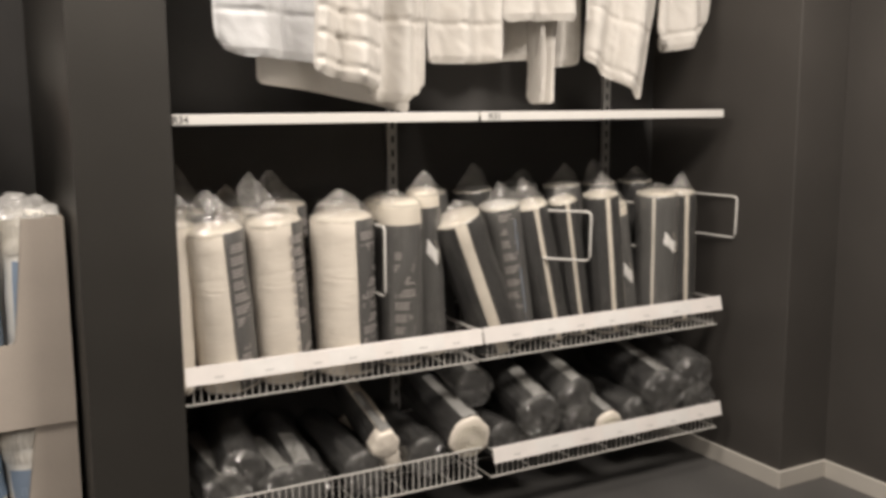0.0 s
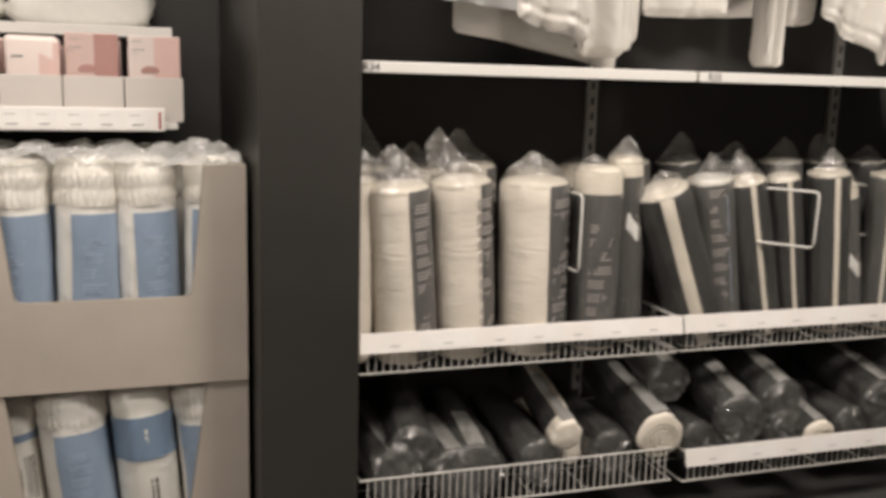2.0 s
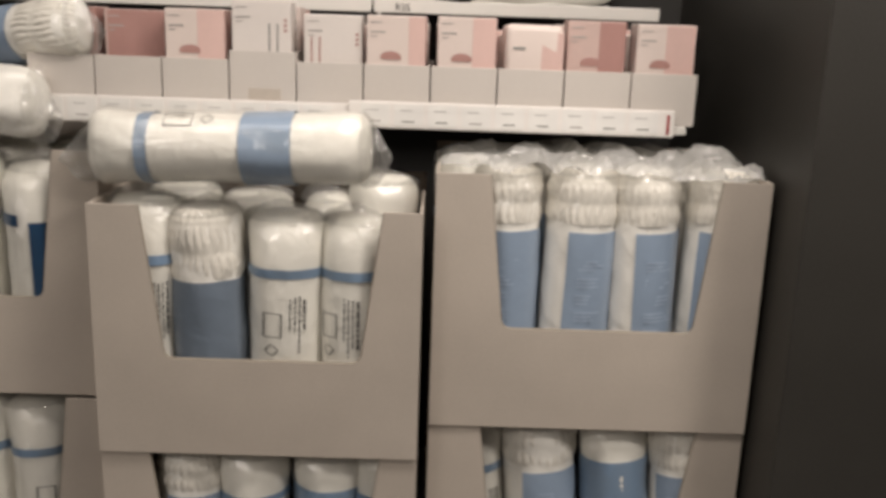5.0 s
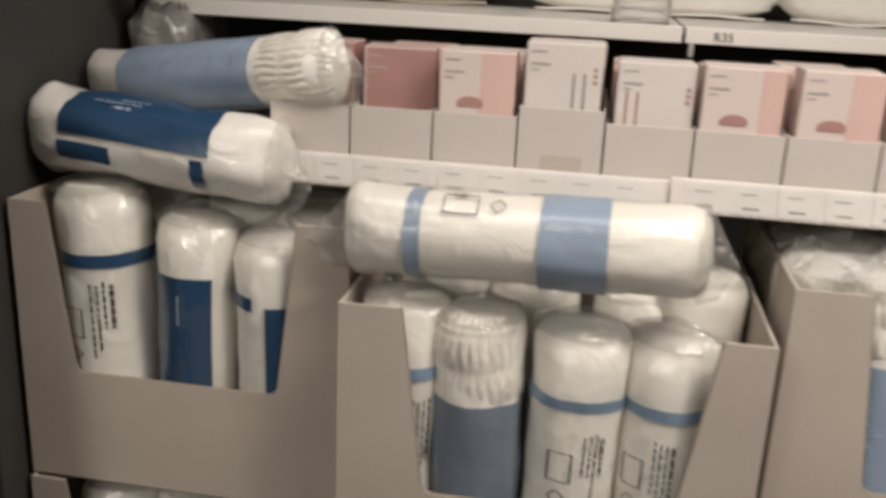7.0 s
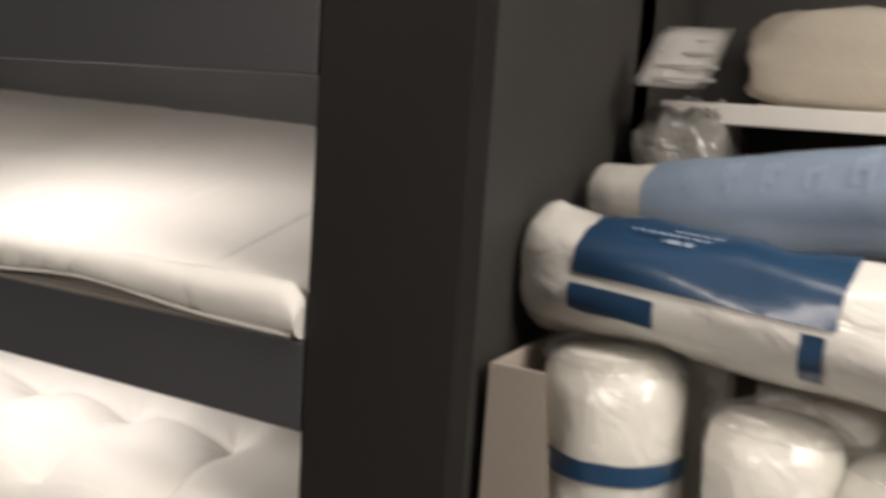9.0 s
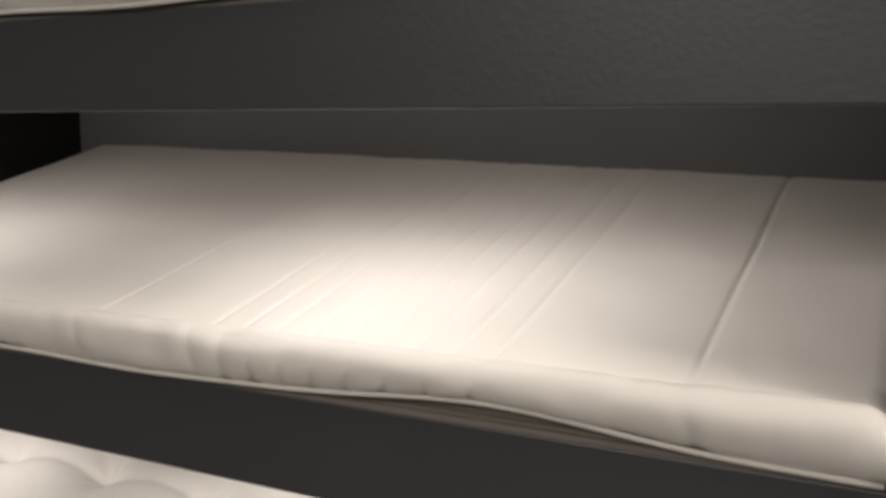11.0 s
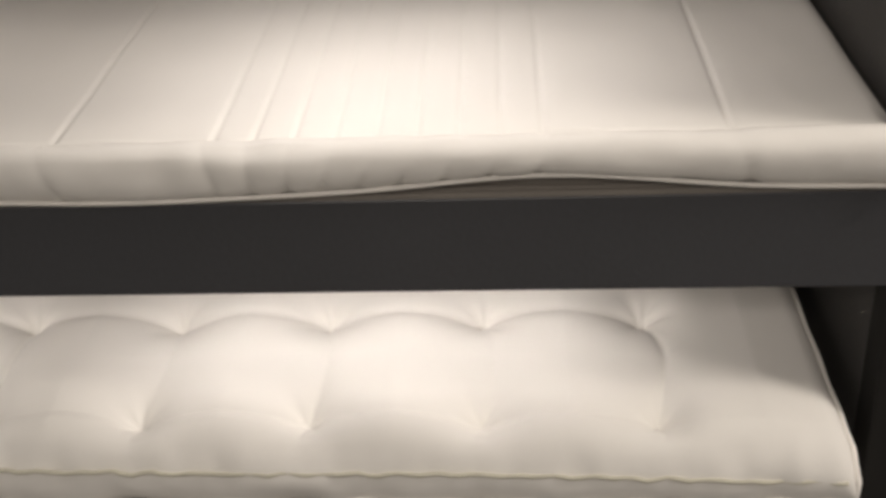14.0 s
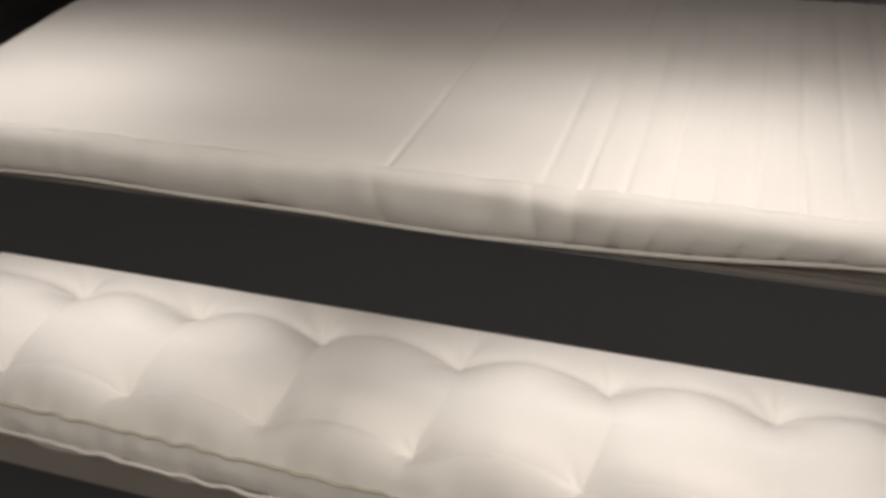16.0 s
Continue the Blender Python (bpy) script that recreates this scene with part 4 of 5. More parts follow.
def quilt(x0, x1, y, z_low, z_top, label, mat, seed, cell=0.16, skew=0.0, turn=0.0, thick=0.024, corner=0.05, swing=0.0, slant=0.0, taper=0.0, cols=1):
    """A folded quilt that hangs from the rail, with stitched cells and a rounded lower hem."""
    t = thing("hanging_quilt", (x0 + x1) / 2, y, z_top, label, "quilt", "hanging quilts")
    w, h = (x1 - x0) / 2, z_top - z_low
    nx, nz = 44, 96
    b = bmesh.new()
    sides = []
    for s in (-1, 1):
        rows = []
        for j in range(nz + 1):
            line = []
            for i in range(nx + 1):
                u = -w + 2 * w * i / nx
                v = -h * j / nz
                e = min(w - abs(u), h + v)
                ez = h + v
                ex = w - abs(u)
                if ez < corner and ex < corner:
                    dd = math.hypot(corner - ex, corner - ez)
                    if dd > corner:
                        u = math.copysign(w - corner + (corner - ex) * corner / dd, u)
                        v = -h + corner - (corner - ez) * corner / dd
                        e = 0
                puff = min(1.0, e / 0.022) ** 0.5 if e > 0 else 0.0
                dz = abs((v / cell + 0.5) % 1.0 - 0.5) * cell
                lw = min(0.009, cell * 0.2)
                seam = math.exp(-(dz / lw) ** 2)
                hem = math.exp(-((e - 0.016) / 0.005) ** 2)
                dx = abs((u / (2 * w) * cols + cols * 0.5 + 0.5) % 1.0 - 0.5) * 2 * w / cols if cols > 1 else 9.0
                seam = max(seam, math.exp(-(dx / lw) ** 2))
                q = thick * puff * (1 - 0.5 * seam - 0.3 * hem)
                near = math.exp(-dz / 0.05) + 0.25
                q += 0.008 * near * noise.noise(Vector((u * 46 + v * 14 + seed, v * 9, s))) * puff
                q += 0.010 * noise.noise(Vector((u * 7 + seed, v * 7, s)))
                fold = 0.035 * math.sin(5.5 * u / max(w, 0.1) + seed) * min(1, -v / 0.3 + 0.2)
                v -= slant * u / w * min(1, -v / h)
                u *= 1 - taper * min(1, -v / h)
                q += 0.004 * noise.noise(Vector(((u + v) * 34 + seed, (u - v) * 11, s * 3))) * puff
                yy = s * q + fold + swing * (-v)
                line.append(b.verts.new((u + skew * (-v) + 0.006 * noise.noise(Vector((v * 6, seed, 2))), yy, v + 0.005 * math.sin(u * 14 + seed))))
            rows.append(line)
        sides.append(rows)
    A, B = sides
    for j in range(nz):
        for i in range(nx):
            b.faces.new((A[j][i], A[j + 1][i], A[j + 1][i + 1], A[j][i + 1]))
            b.faces.new((B[j][i], B[j][i + 1], B[j + 1][i + 1], B[j + 1][i]))
    for j in range(nz):
        b.faces.new((A[j][0], B[j][0], B[j + 1][0], A[j + 1][0]))
        b.faces.new((A[j][nx], A[j + 1][nx], B[j + 1][nx], B[j][nx]))
    for i in range(nx):
        b.faces.new((A[nz][i], B[nz][i], B[nz][i + 1], A[nz][i + 1]))
    part("quilted_cloth", b, mat, t, smooth=True)
    clip = bmesh.new()
    for cxx in (-w * 0.6, w * 0.6):
        add_box(clip, cxx - 0.02, cxx + 0.02, -0.02, 0.02, -0.03, 0.0, 0.003)
        add_tube(clip, [(cxx, 0, -0.005), (cxx, 0.2 - y, 2.55 - z_top)], 0.003, 6)
    part("clips", clip, STEEL, t, "steel hanging clips")
    t.matrix_basis = pose((x0 + x1) / 2, y, z_top, 0, 0, turn)
    return t


quilt(-0.90, -0.44, 0.12, 1.715, 2.46, "white quilted duvet folded over the rail", QUILT_SILK, 1, 0.2, turn=8, cols=2, thick=0.026, corner=0.09, slant=0.02)
quilt(-0.72, -0.13, 0.27, 1.595, 2.46, "thin flat white duvet hanging lower behind the others", QUILT, 2, 2.0, slant=0.055, thick=0.012, corner=0.02)
quilt(-0.56, -0.32, 0.05, 1.645, 2.46, "white duvet gathered into puckered folds", QUILT, 3, 0.085, turn=-10, skew=-0.05, swing=-0.03, slant=0.025, thick=0.034, corner=0.03)
quilt(-0.37, -0.12, 0.13, 1.580, 2.46, "plump white duvet with a rounded hem", QUILT, 4, 0.30, turn=6, corner=0.09, thick=0.034, skew=-0.03)
quilt(-0.13, 0.175, 0.16, 1.720, 2.46, "white quilted duvet with square cells", QUILT, 5, 0.20, corner=0.015)
quilt(0.10, 0.42, 0.32, 1.735, 2.46, "plain white duvet hanging behind", QUILT, 6, 1.5, thick=0.015, corner=0.02)
quilt(0.17, 0.49, 0.12, 1.875, 2.46, "white duvet with a short fold", QUILT, 7, 0.3, corner=0.04)
quilt(0.345, 0.465, 0.22, 1.565, 2.46, "narrow tapering white duvet end", QUILT, 8, 2.0, turn=15, taper=0.55, corner=0.01, thick=0.03)
quilt(0.48, 0.64, 0.30, 1.72, 2.46, "flat white duvet behind the quilted one", QUILT, 12, 2.0, thick=0.015, corner=0.02)
quilt(0.58, 0.97, 0.10, 1.66, 2.46, "white quilted duvet with large cells", QUILT, 9, 0.19, cols=2, turn=-10, skew=-0.11, corner=0.02, slant=0.075, taper=0.25)
quilt(0.90, 1.225, 0.13, 1.79, 2.46, "plump white duvet with a rounded corner", QUILT, 10, 0.3, turn=4, corner=0.12, slant=-0.04, skew=-0.03)

# ---- rolls in the pallet boxes ----
LB = lambda z0=0.03, z1=0.765, a0=-130, a1=60: (a0, a1, z0, z1, LIGHT_BLUE, "light blue printed sleeve")
BAND = lambda z0, z1, mat=MID_BLUE: (0, 360, z0, z1, mat, "blue band")
PB = "rolled pillow in clear film with a light blue sleeve"
PW = "rolled white pillow in clear film with a dusty blue band"
PN = "rolled white pillow in clear film with a navy sleeve"
PILLOWS = [
    # x, y, z, length, r, style, turn
    (-2.003, 0.255, 0.602, 0.645, 0.085, "b", -10), (-1.826, 0.245, 0.602, 0.65, 0.088, "b", 14), (-1.648, 0.245, 0.602, 0.652, 0.086, "b", 20), (-1.473, 0.255, 0.602, 0.655, 0.085, "b", -8),
    (-1.93, 0.46, 0.602, 0.65, 0.09, "b", 0), (-1.75, 0.46, 0.602, 0.66, 0.09, "b", 30), (-1.56, 0.46, 0.602, 0.655, 0.09, "b", 80), (-2.10, 0.34, 0.602, 0.655, 0.075, "w", 0),
    (-2.035, 0.27, 0.008, 0.56, 0.062, "w", 10), (-1.872, 0.272, 0.008, 0.575, 0.098, "b", 10), (-1.675, 0.25, 0.008, 0.58, 0.086, "n2", 0), (-1.497, 0.25, 0.008, 0.58, 0.085, "b", -14),
    (-2.885, 0.165, 0.542, 0.62, 0.082, "w", 10), (-2.722, 0.165, 0.542, 0.60, 0.088, "r", 0), (-2.548, 0.165, 0.542, 0.59, 0.09, "w", 0), (-2.375, 0.17, 0.542, 0.585, 0.085, "w", -25),
    (-2.305, 0.335, 0.542, 0.655, 0.085, "p", 0), (-2.45, 0.36, 0.542, 0.60, 0.09, "p", 0), (-2.64, 0.36, 0.542, 0.60, 0.09, "p", 0), (-2.83, 0.36, 0.542, 0.62, 0.09, "p", 0),
    (-2.80, 0.18, 0.008, 0.51, 0.088, "b", 10), (-2.62, 0.18, 0.008, 0.50, 0.088, "w", 0), (-2.44, 0.18, 0.008, 0.50, 0.088, "n2", 0), (-2.30, 0.18, 0.008, 0.51, 0.08, "w", -20),
    (-3.555, 0.292, 0.637, 0.645, 0.097, "nt", 0), (-3.362, 0.28, 0.637, 0.60, 0.084, "n", 0), (-3.178, 0.275, 0.637, 0.575, 0.084, "nr", -15),
    (-3.52, 0.48, 0.637, 0.63, 0.09, "p", 0), (-3.33, 0.48, 0.637, 0.63, 0.09, "p", 0), (-3.12, 0.47, 0.637, 0.61, 0.09, "p", 0),
    (-3.56, 0.28, 0.008, 0.59, 0.088, "n", 0), (-3.385, 0.28, 0.008, 0.595, 0.09, "w", 0), (-3.20, 0.28, 0.008, 0.585, 0.088, "w", 30),
]
for i, (x, y, z, ln, r, st, tn) in enumerate(PILLOWS):
    g = "rolled pillows"
    # the rolls of the lower end box lean against one another, the rest stand with a slight lean
    mm = pose(x + 0.025, y, z + 0.006, 0, -4.5, 0) if 8 <= i <= 11 else pose(x, y, z + 0.002, 0, 1.6 * math.sin(i * 2.3), 0)
    if st == "b":
        roll(x, y, z, ln, r, PB, [LB()], None, mm, 70 + i, 0.045, 0.05, None, g, tn, 0.205, rows=(0.22, 0.62, -112, -62, PALE_PRINT, 7))
    elif st == "w":
        roll(x, y, z, ln, r, PW, [BAND(0.745, 0.785)], None, mm, 70 + i, 0.045, 0.075, [(0.42, 0.68, -78, INK, 4, 7)], g, tn, rounded=0.06, pinch=0.3, wrap=True, icons=-104)
    elif st == "r":
        roll(x, y, z, ln, r, "rolled pillow with a gathered top and dusty blue sleeve", [(0, 360, 0.02, 0.71, STEEL_BLUE, "dusty blue sleeve")], None, mm, 70 + i, 0.045, 0.085, None, g, tn, 0.28)
    elif st == "n":
        roll(x, y, z, ln, r, PN, [(-175, -52, 0.03, 0.80, NAVY, "navy printed sleeve")], None, mm, 70 + i, 0.045, 0.075, [(0.55, 0.75, -100, PALE_PRINT, 1, 5)], g, tn, rounded=0.06, pinch=0.3, wrap=True)
    elif st == "nt":
        roll(x, y, z, ln, r, "rolled white pillow with a navy band and black print", [BAND(0.745, 0.79, NAVY)], None, mm, 70 + i, 0.045, 0.075, [(0.42, 0.70, -86, INK, 4, 8)], g, tn, rounded=0.06, pinch=0.3, wrap=True, icons=-112)
    elif st == "nr":
        roll(x, y, z, ln, r, "rolled white pillow with a short navy tab and sleeve", [(-175, -90, 0.74, 0.79, NAVY, "navy tab"), (-72, 10, 0.03, 0.76, NAVY, "navy printed sleeve")], None, mm, 70 + i, 0.06, 0.085, None, g, tn, rounded=0.06, pinch=0.3, wrap=True)
    elif st == "n2":
        roll(x, y, z, ln, r, "rolled white pillow with a broad blue band", [BAND(0.60, 0.83, MID_BLUE)], None, mm, 70 + i, 0.045, 0.075, [(0.66, 0.77, -88, PAPER, 1, 9), (0.2, 0.5, -86, INK, 2, 8)], g, tn, rounded=0.06, pinch=0.3, wrap=True)
    else:
        roll(x, y, z, ln, r, "plain white rolled pillow in clear film", [], None, mm, 70 + i, 0.04, 0.085, None, g, tn, rounded=0.06, pinch=0.3, wrap=True)

# rolls lying on top of the boxes; each one's own z runs along the aisle


def along(a, b):
    """The pose of a roll from a to b, its angle 180 upward."""
    d = (Vector(b) - Vector(a)).normalized()
    up = Vector((0, 0, 1))
    ax = -(up - d * up.dot(d)).normalized()
    ay = d.cross(ax)
    m = Matrix((ax, ay, d)).transposed().to_4x4()
    m.translation = Vector(a)
    return m


banded = roll(0, 0, 0, 0.66, 0.081, "rolled white pillow with two blue bands lying on the box", [(0, 360, 0.19, 0.235, LIGHT_BLUE, "light blue band"), (0, 360, 0.555, 0.735, LIGHT_BLUE, "light blue broad band")], None,
     along((-2.995, 0.155, 1.275), (-2.34, 0.125, 1.292)), 201, 0.07, 0.06, [(0.285, 0.36, 186, GREY_PRINT, 2, 7)], "loose rolls", 0, pinch=0.35, rounded=0.06, wrap=True)
printed_icons(banded, 0.083, 201, 0.66, radians(214), 0.29, 0.385, 0.44)
roll(0, 0, 0, 0.60, 0.085, "plump white pillow roll with a navy sleeve lying on the box", [(158, 262, 0.19, 0.775, NAVY, "navy printed sleeve"), (272, 296, 0.19, 0.40, NAVY, "navy tab"), (268, 312, 0.715, 0.76, NAVY, "navy stripe")], None,
     along((-3.735, 0.345, 1.385), (-3.118, 0.245, 1.356)), 203, 0.07, 0.13, [(0.25, 0.6, 196, PALE_PRINT, 3, 8)], "loose rolls", 0, pinch=0.36, rounded=0.085)
roll(0, 0, 0, 0.70, 0.070, "white pillow roll with a light blue sleeve and gathered end", [(0, 360, 0.20, 0.735, LIGHT_BLUE, "light blue printed sleeve")], None,
     along((-3.705, 0.545, 1.448), (-3.03, 0.30, 1.556)), 205, 0.08, 0.09, None, "loose rolls", 0, 0.235, pinch=0.42, rows=(0.30, 0.66, 190, 262, PALE_PRINT, 5))


def loose_film(x0, x1, y0, y1, z, seed):
    t = thing("loose_film", (x0 + x1) / 2, (y0 + y1) / 2, z, "crumpled clear film over the pillow rolls", "plastic film", "loose film")
    b = bmesh.new()
    nx, ny = 46, 20
    rows = []
    for j in range(ny + 1):
        line = []
        for i in range(nx + 1):
            u, v = (x1 - x0) * (i / nx - 0.5), (y1 - y0) * (j / ny - 0.5)
            p = Vector((u * 9 + seed, v * 9, 0))
            q = abs(noise.noise(p)) * 0.05 + abs(noise.noise(p * 2.7)) * 0.022
            e = min(i, nx - i, j, ny - j) / 4
            line.append(b.verts.new((u + 0.02 * noise.noise(p * 1.3), v + 0.02 * noise.noise(p * 1.7), q - (0.03 * (1 - e) if e < 1 else 0))))
        rows.append(line)
    for j in range(ny):
        for i in range(nx):
            b.faces.new((rows[j][i], rows[j][i + 1], rows[j + 1][i + 1], rows[j + 1][i]))
    part("sheet", b, FILM_WHITE, t)
    return t


loose_film(-2.17, -1.39, 0.16, 0.55, 1.262, 1)

# ---- carton shelf above the boxes ----
cs = thing("carton_shelf", -2.60, 0.29, 1.33, "white metal shelf of small pink cartons with price strips", "shelf")
part("board", box(-1.02, 1.04, 0.004, 0.40, 0.0, 0.02, 0.003), WHITE, cs)
for x0, x1, y, z in ((-1.03, 0.195, 0.004, 0.052), (0.195, 1.005, -0.004, 0.061)):
    s = part("price_strip", box(x0, x1 - 0.001, y - 0.008, y, z - 0.066, z, 0.002), STRIP, cs, "white plastic price strip")
    rnd = random.Random(int(x0 * 50))
    n = int((x1 - x0) / 0.082)
    for k in range(n):
        xx = x0 + 0.03 + (x1 - x0 - 0.06) * k / n
        part("price_tag", box(xx, xx + 0.072, y - 0.0095, y - 0.008, z - 0.06, z - 0.006), PAPER, s)
        part("price_print", box(xx + 0.02, xx + 0.05, y - 0.0102, y - 0.0095, z - 0.050, z - 0.0465), GREY_PRINT if k % 3 else SOFT_PRINT, s)
        part("price_print", box(xx + 0.015, xx + 0.045, y - 0.0102, y - 0.0095, z - 0.022, z - 0.0195), STEEL, s)
part("arrow_mark", box(0.985, 0.992, -0.0135, -0.0125, 0.002, 0.05), INK_RED, cs, "red arrow mark")
# height, where the pink begins as a share of the width, how far back it stands, look
CARTON_LOOKS = {2: (0.240, 0.3, 0.05, "rose"), 3: (0.236, 0.05, 0.05, "rose"), 4: (0.243, 0.55, 0.0, "plain"), 5: (0.268, 1.0, 0.0, "white"), 6: (0.240, 1.0, 0.02, "white"), 7: (0.243, 0.72, 0.0, "plain"),
                8: (0.245, 0.60, 0.01, "plain"), 9: (0.232, 0.63, 0.0, "soft"), 10: (0.246, 0.55, 0.03, "rose"), 11: (0.243, 0.5, 0.02, "plain")}
CARTON_WORDS = {"plain": "blush carton with a pink side standing in its tray", "white": "pale printed carton standing in a cardboard tray",
                "rose": "pink carton set back in its tray, darkened for shade", "soft": "low soft pink package standing in its tray"}
CARTONS = [(-3.52 + 0.166 * k) for k in range(12)]
rnd = random.Random(5)
for k, x in enumerate(CARTONS):
    if k < 2:
        continue
    x += 0.07
    tr = thing("carton_tray", x, 0.30, 1.351, "light grey cardboard tray holding pink cartons", "cardboard tray", "carton trays")
    hw = 0.081
    th = 0.150 if k == 5 else 0.128
    part("front", box(-hw, hw, 0.0, 0.003, 0, th, 0.001), TRAY, tr)
    for s in (-1, 1):
        part("side", box(min(s * hw, s * (hw - 0.003)), max(s * hw, s * (hw - 0.003)), 0.003, 0.36, 0, th), TRAY, tr)
    part("bottom", box(-hw + 0.003, hw - 0.003, 0.003, 0.36, 0, 0.003), TRAY, tr)
    if k == 5:
        part("embossed_panel", box(-0.035, 0.045, -0.0012, 0.0, 0.02, 0.06, 0.0005), CARD, tr, "faint printed rectangle")
    top, share, deep, look_ = CARTON_LOOKS[k]
    ct = thing("carton", x + rnd.uniform(-0.006, 0.006), 0.306 + deep, 1.3545, CARTON_WORDS[look_], "carton", "pink cartons", rz=7 if k == 3 else rnd.uniform(-1.5, 1.5))
    w = 0.072
    front = {"plain": BLUSH, "white": PALE_CARTON, "rose": SHADED_ROSE, "soft": BLUSH}[look_]
    body = box(-w, w, 0, 0.10, 0, top, 0.016 if look_ == "soft" else 0.003, 3)
    if look_ == "soft":
        for v in body.verts:
            v.co += 0.006 * noise.noise_vector(v.co * 14)
    part("carton_body", body, front, ct, "printed front", look_ == "soft")
    if share < 1:
        part("side_colour", box(-w + 2 * w * share, w + 0.0006, -0.0008, 0.1, 0.001, top - (0.018 if look_ == "soft" else 0.002), 0.0005), PINK if look_ != "rose" else DARK_ROSE, ct, "pink side panel")
    if look_ == "soft":
        part("printed_line", box(-w + 0.02, -w + 0.05, -0.0016, -0.0004, top - 0.06, top - 0.054), GREY_PRINT, ct)
    else:
        part("printed_line", box(-w + 0.010, -w + 0.038, -0.0012, -0.0004, top - 0.018, top - 0.0155), SOFT_PRINT, ct)
        part("printed_line", box(-w + 0.010, -w + 0.046, -0.0012, -0.0004, top - 0.042, top - 0.038), SOFT_PRINT, ct)
        part("printed_line", box(-w + 0.010, -w + 0.026, -0.0012, -0.0004, top - 0.052, top - 0.0495), SOFT_PRINT, ct)
    if look_ == "white":
        for q in range(2):
            x0 = (0.018 if k == 5 else -0.055) + 0.02 * q
            part("printed_bar", box(x0, x0 + 0.004, -0.0012, -0.0004, top - 0.13, top - 0.055), DARK_ROSE if k == 6 else GREY_PRINT, ct)
        for q in range(3):
            part("printed_dot", box(w - 0.016, w - 0.009, -0.0012, -0.0004, top - 0.05 - 0.012 * q, top - 0.043 - 0.012 * q), DARK_ROSE, ct)
    elif look_ != "soft":
        pic = bmesh.new()
        bmesh.ops.create_circle(pic, cap_ends=True, segments=18, radius=0.026)
        for v in pic.verts:
            v.co = Vector((v.co.x - 0.012, -0.0014, max(v.co.y * 0.55, -0.006) + 0.143))
        part("picture", pic, DARK_ROSE, ct, "rose cushion picture")
    for q in ((1, 2) if k > 3 else (2,)):
        c2 = thing("carton", x + rnd.uniform(-0.004, 0.004), 0.34 + 0.108 * q, 1.3545, "pink and blush carton standing in its tray", "carton", "pink cartons")
        part("carton_body", box(-w, w, 0, 0.10, 0, top - 0.012 - 0.02 * rnd.random(), 0.003), PINK if (k + q) % 2 else BLUSH, c2)

# ---- upper white shelf ----
for x0, x1, code in ((-3.664, -2.382, "R36"), (-2.378, -1.555, "R35")):
    sh = thing("wall_shelf", (x0 + x1) / 2, 0.713, 1.605, "white metal wall shelf above the pink cartons", "shelf", "white wall shelves")
    w = (x1 - x0) / 2 - 0.002
    part("board", box(-w, w, 0.006, 0.53, 0.012, 0.034, 0.003), WHITE, sh)
    part("front_lip", box(-w, w, 0.0, 0.006, 0.0, 0.036, 0.002), WHITE, sh)
    text_mesh(code, 0.028, INK, "shelf_code", sh, pose(-w + 0.06, -0.0012, 0.007, 90, 0, 0))
    part("bracket", box(-w + 0.01, -w + 0.02, 0.0, 0.02, -0.03, 0.0, 0.002), STEEL, sh)


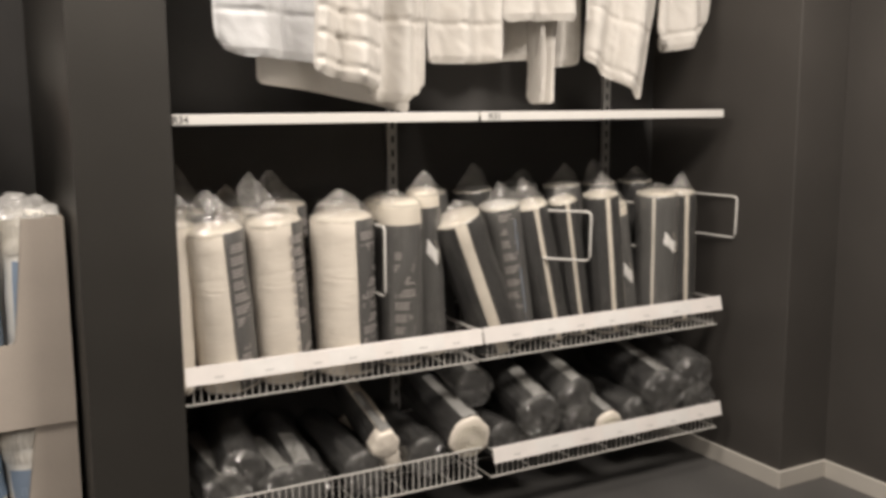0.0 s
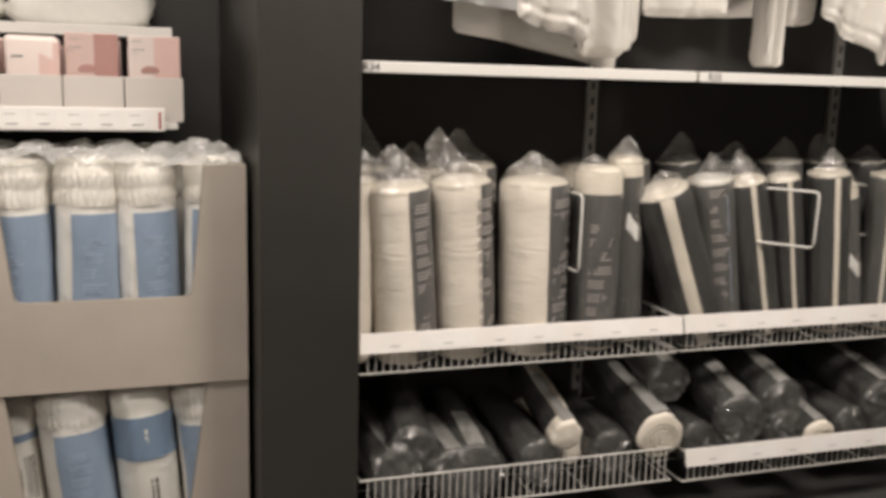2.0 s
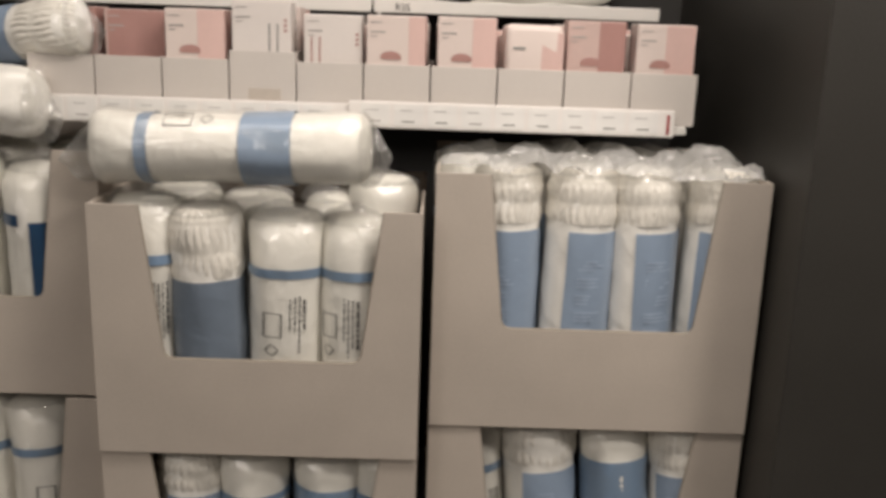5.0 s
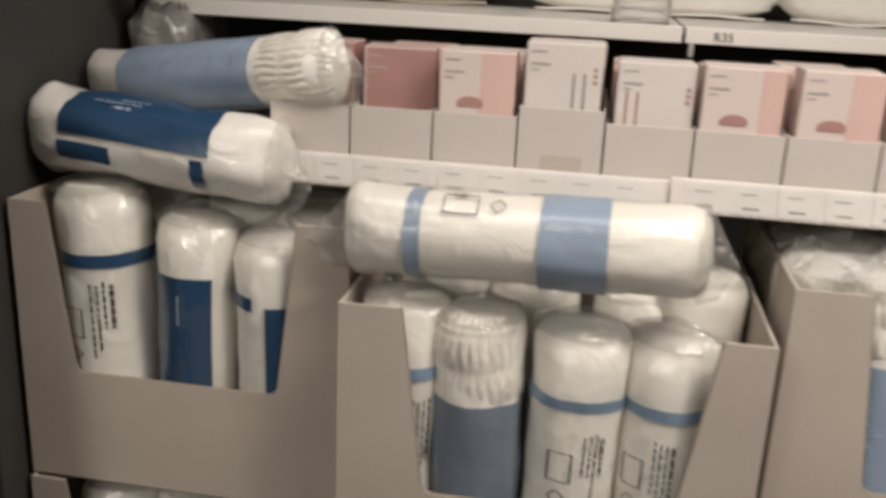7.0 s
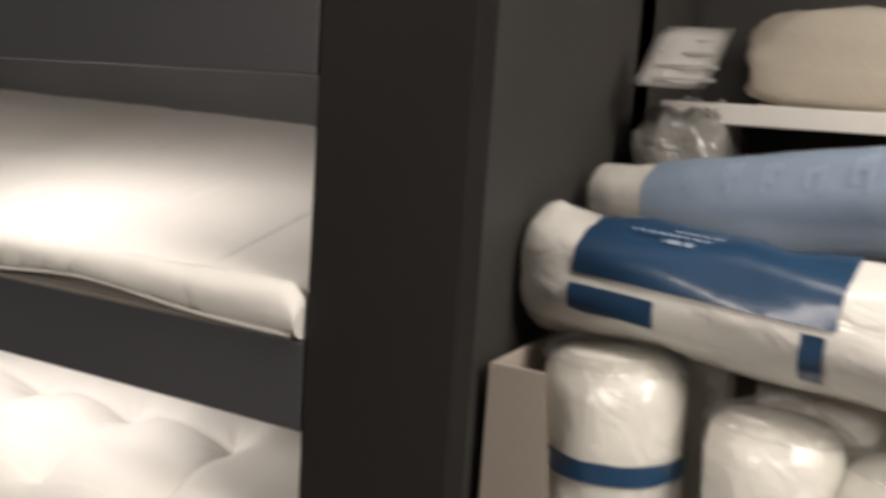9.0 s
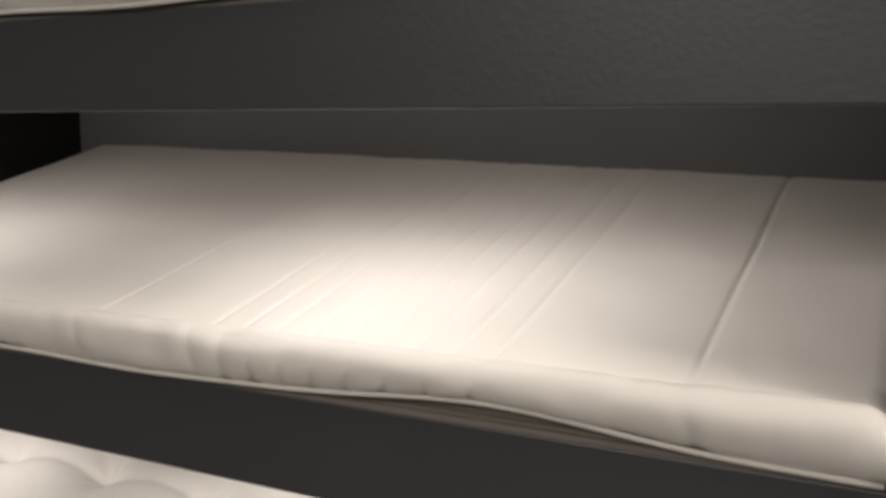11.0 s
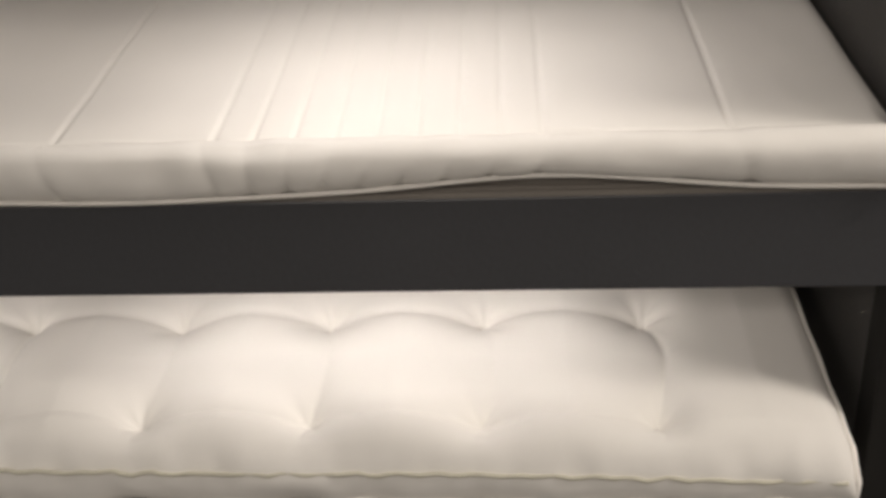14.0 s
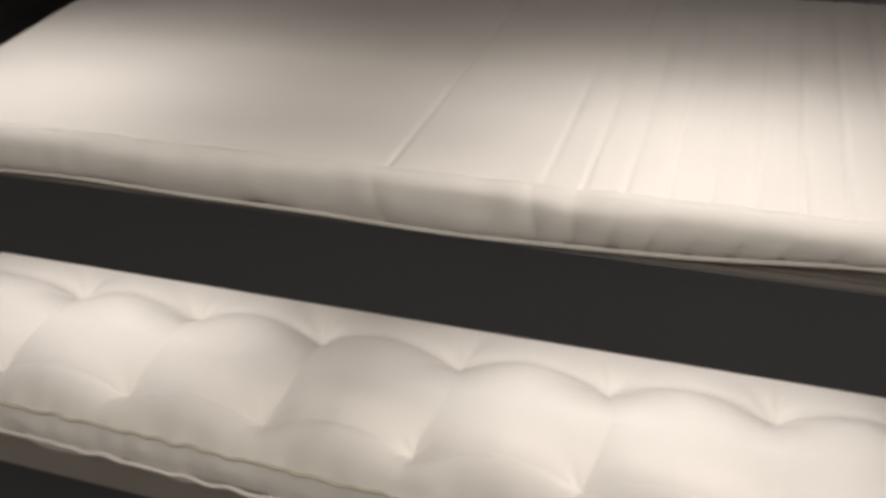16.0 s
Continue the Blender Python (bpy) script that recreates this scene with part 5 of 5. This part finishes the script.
def packed_duvet(x, y, z, w, d, h, label, mat, seed):
    t = thing("packed_duvet", x, y, z, label, "duvet", "packed duvets")
    b = bmesh.new()
    bmesh.ops.create_cube(b, size=1)
    bmesh.ops.subdivide_edges(b, edges=b.edges[:], cuts=9, use_grid_fill=True)
    for v in b.verts:
        p = v.co.copy()
        q = Vector((abs(p.x) * 2, abs(p.y) * 2, abs(p.z) * 2))
        f = (q.x ** 4 + q.y ** 4 + q.z ** 4) ** 0.25
        p = p / max(f, 1e-6) * max(q)
        n = 1 + 0.10 * noise.noise(p * 5 + Vector((seed, 0, 0))) + 0.05 * noise.noise(p * 12 + Vector((seed, 3, 0)))
        v.co = Vector((p.x * w * n, p.y * d * n, max((p.z + 0.5) * h * n, 0.0)))
    part("soft_body", b, mat, t, smooth=True)
    hem = bmesh.new()
    add_tube(hem, [(w * (k / 24 - 0.5) * 0.9, -d * 0.5 * (1 - 0.25 * abs(k / 12 - 1) ** 4) - 0.004, 0.006 + 0.003 * math.sin(k * 0.5 + seed)) for k in range(25)], 0.004, 6)
    part("fold_seam", hem, mat, t, "stitched seam along the fold", True)
    return t


packed_duvet(-3.22, 1.165, 1.642, 0.76, 0.14, 0.21, "folded duvet on the white shelf, its beige darkened for shade", SHADED_BEIGE, 2)
packed_duvet(-2.45, 1.165, 1.642, 0.66, 0.14, 0.19, "cream folded duvet in film on the white shelf", FABRIC, 5)
packed_duvet(-1.86, 1.165, 1.642, 0.50, 0.14, 0.19, "white folded duvet in film on the white shelf", FABRIC, 7)
packed_duvet(-3.62, 0.80, 1.345, 0.17, 0.30, 0.29, "grey film-wrapped pillow beside the shelf end", HAZE, 9)


def price_sheet(x, y, z, label, lean):
    pp = thing("price_sheet", x, y, z, label, "paper sheet", "price sheets")
    b = bmesh.new()
    rows = []
    for j in range(7):
        line = []
        for i in range(6):
            u, v = i / 5 - 0.5, j / 6
            line.append(b.verts.new((u * 0.13 - lean * (1 - v), -0.03 - 0.05 * (1 - v) + 0.006 * math.sin(u * 9), v * 0.10 - 0.005 * math.sin(v * 5))))
        rows.append(line)
    for j in range(6):
        for i in range(5):
            b.faces.new((rows[j][i], rows[j][i + 1], rows[j + 1][i + 1], rows[j + 1][i]))
    bmesh.ops.solidify(b, geom=b.faces[:], thickness=0.001)
    part("paper", b, PAPER, pp, smooth=True)
    for k in range(4):
        part("print_line", box(-0.055, 0.05, -0.0815 + 0.0145 * k, -0.0805 + 0.0145 * k, 0.012 + 0.022 * k, 0.017 + 0.022 * k), STEEL, pp)


price_sheet(-3.60, 0.70, 1.66, "white paper price sheet at the shelf end", 0.03)
price_sheet(-2.475, 0.80, 1.6395, "white paper price sheet over the shelf joint", 0.005)
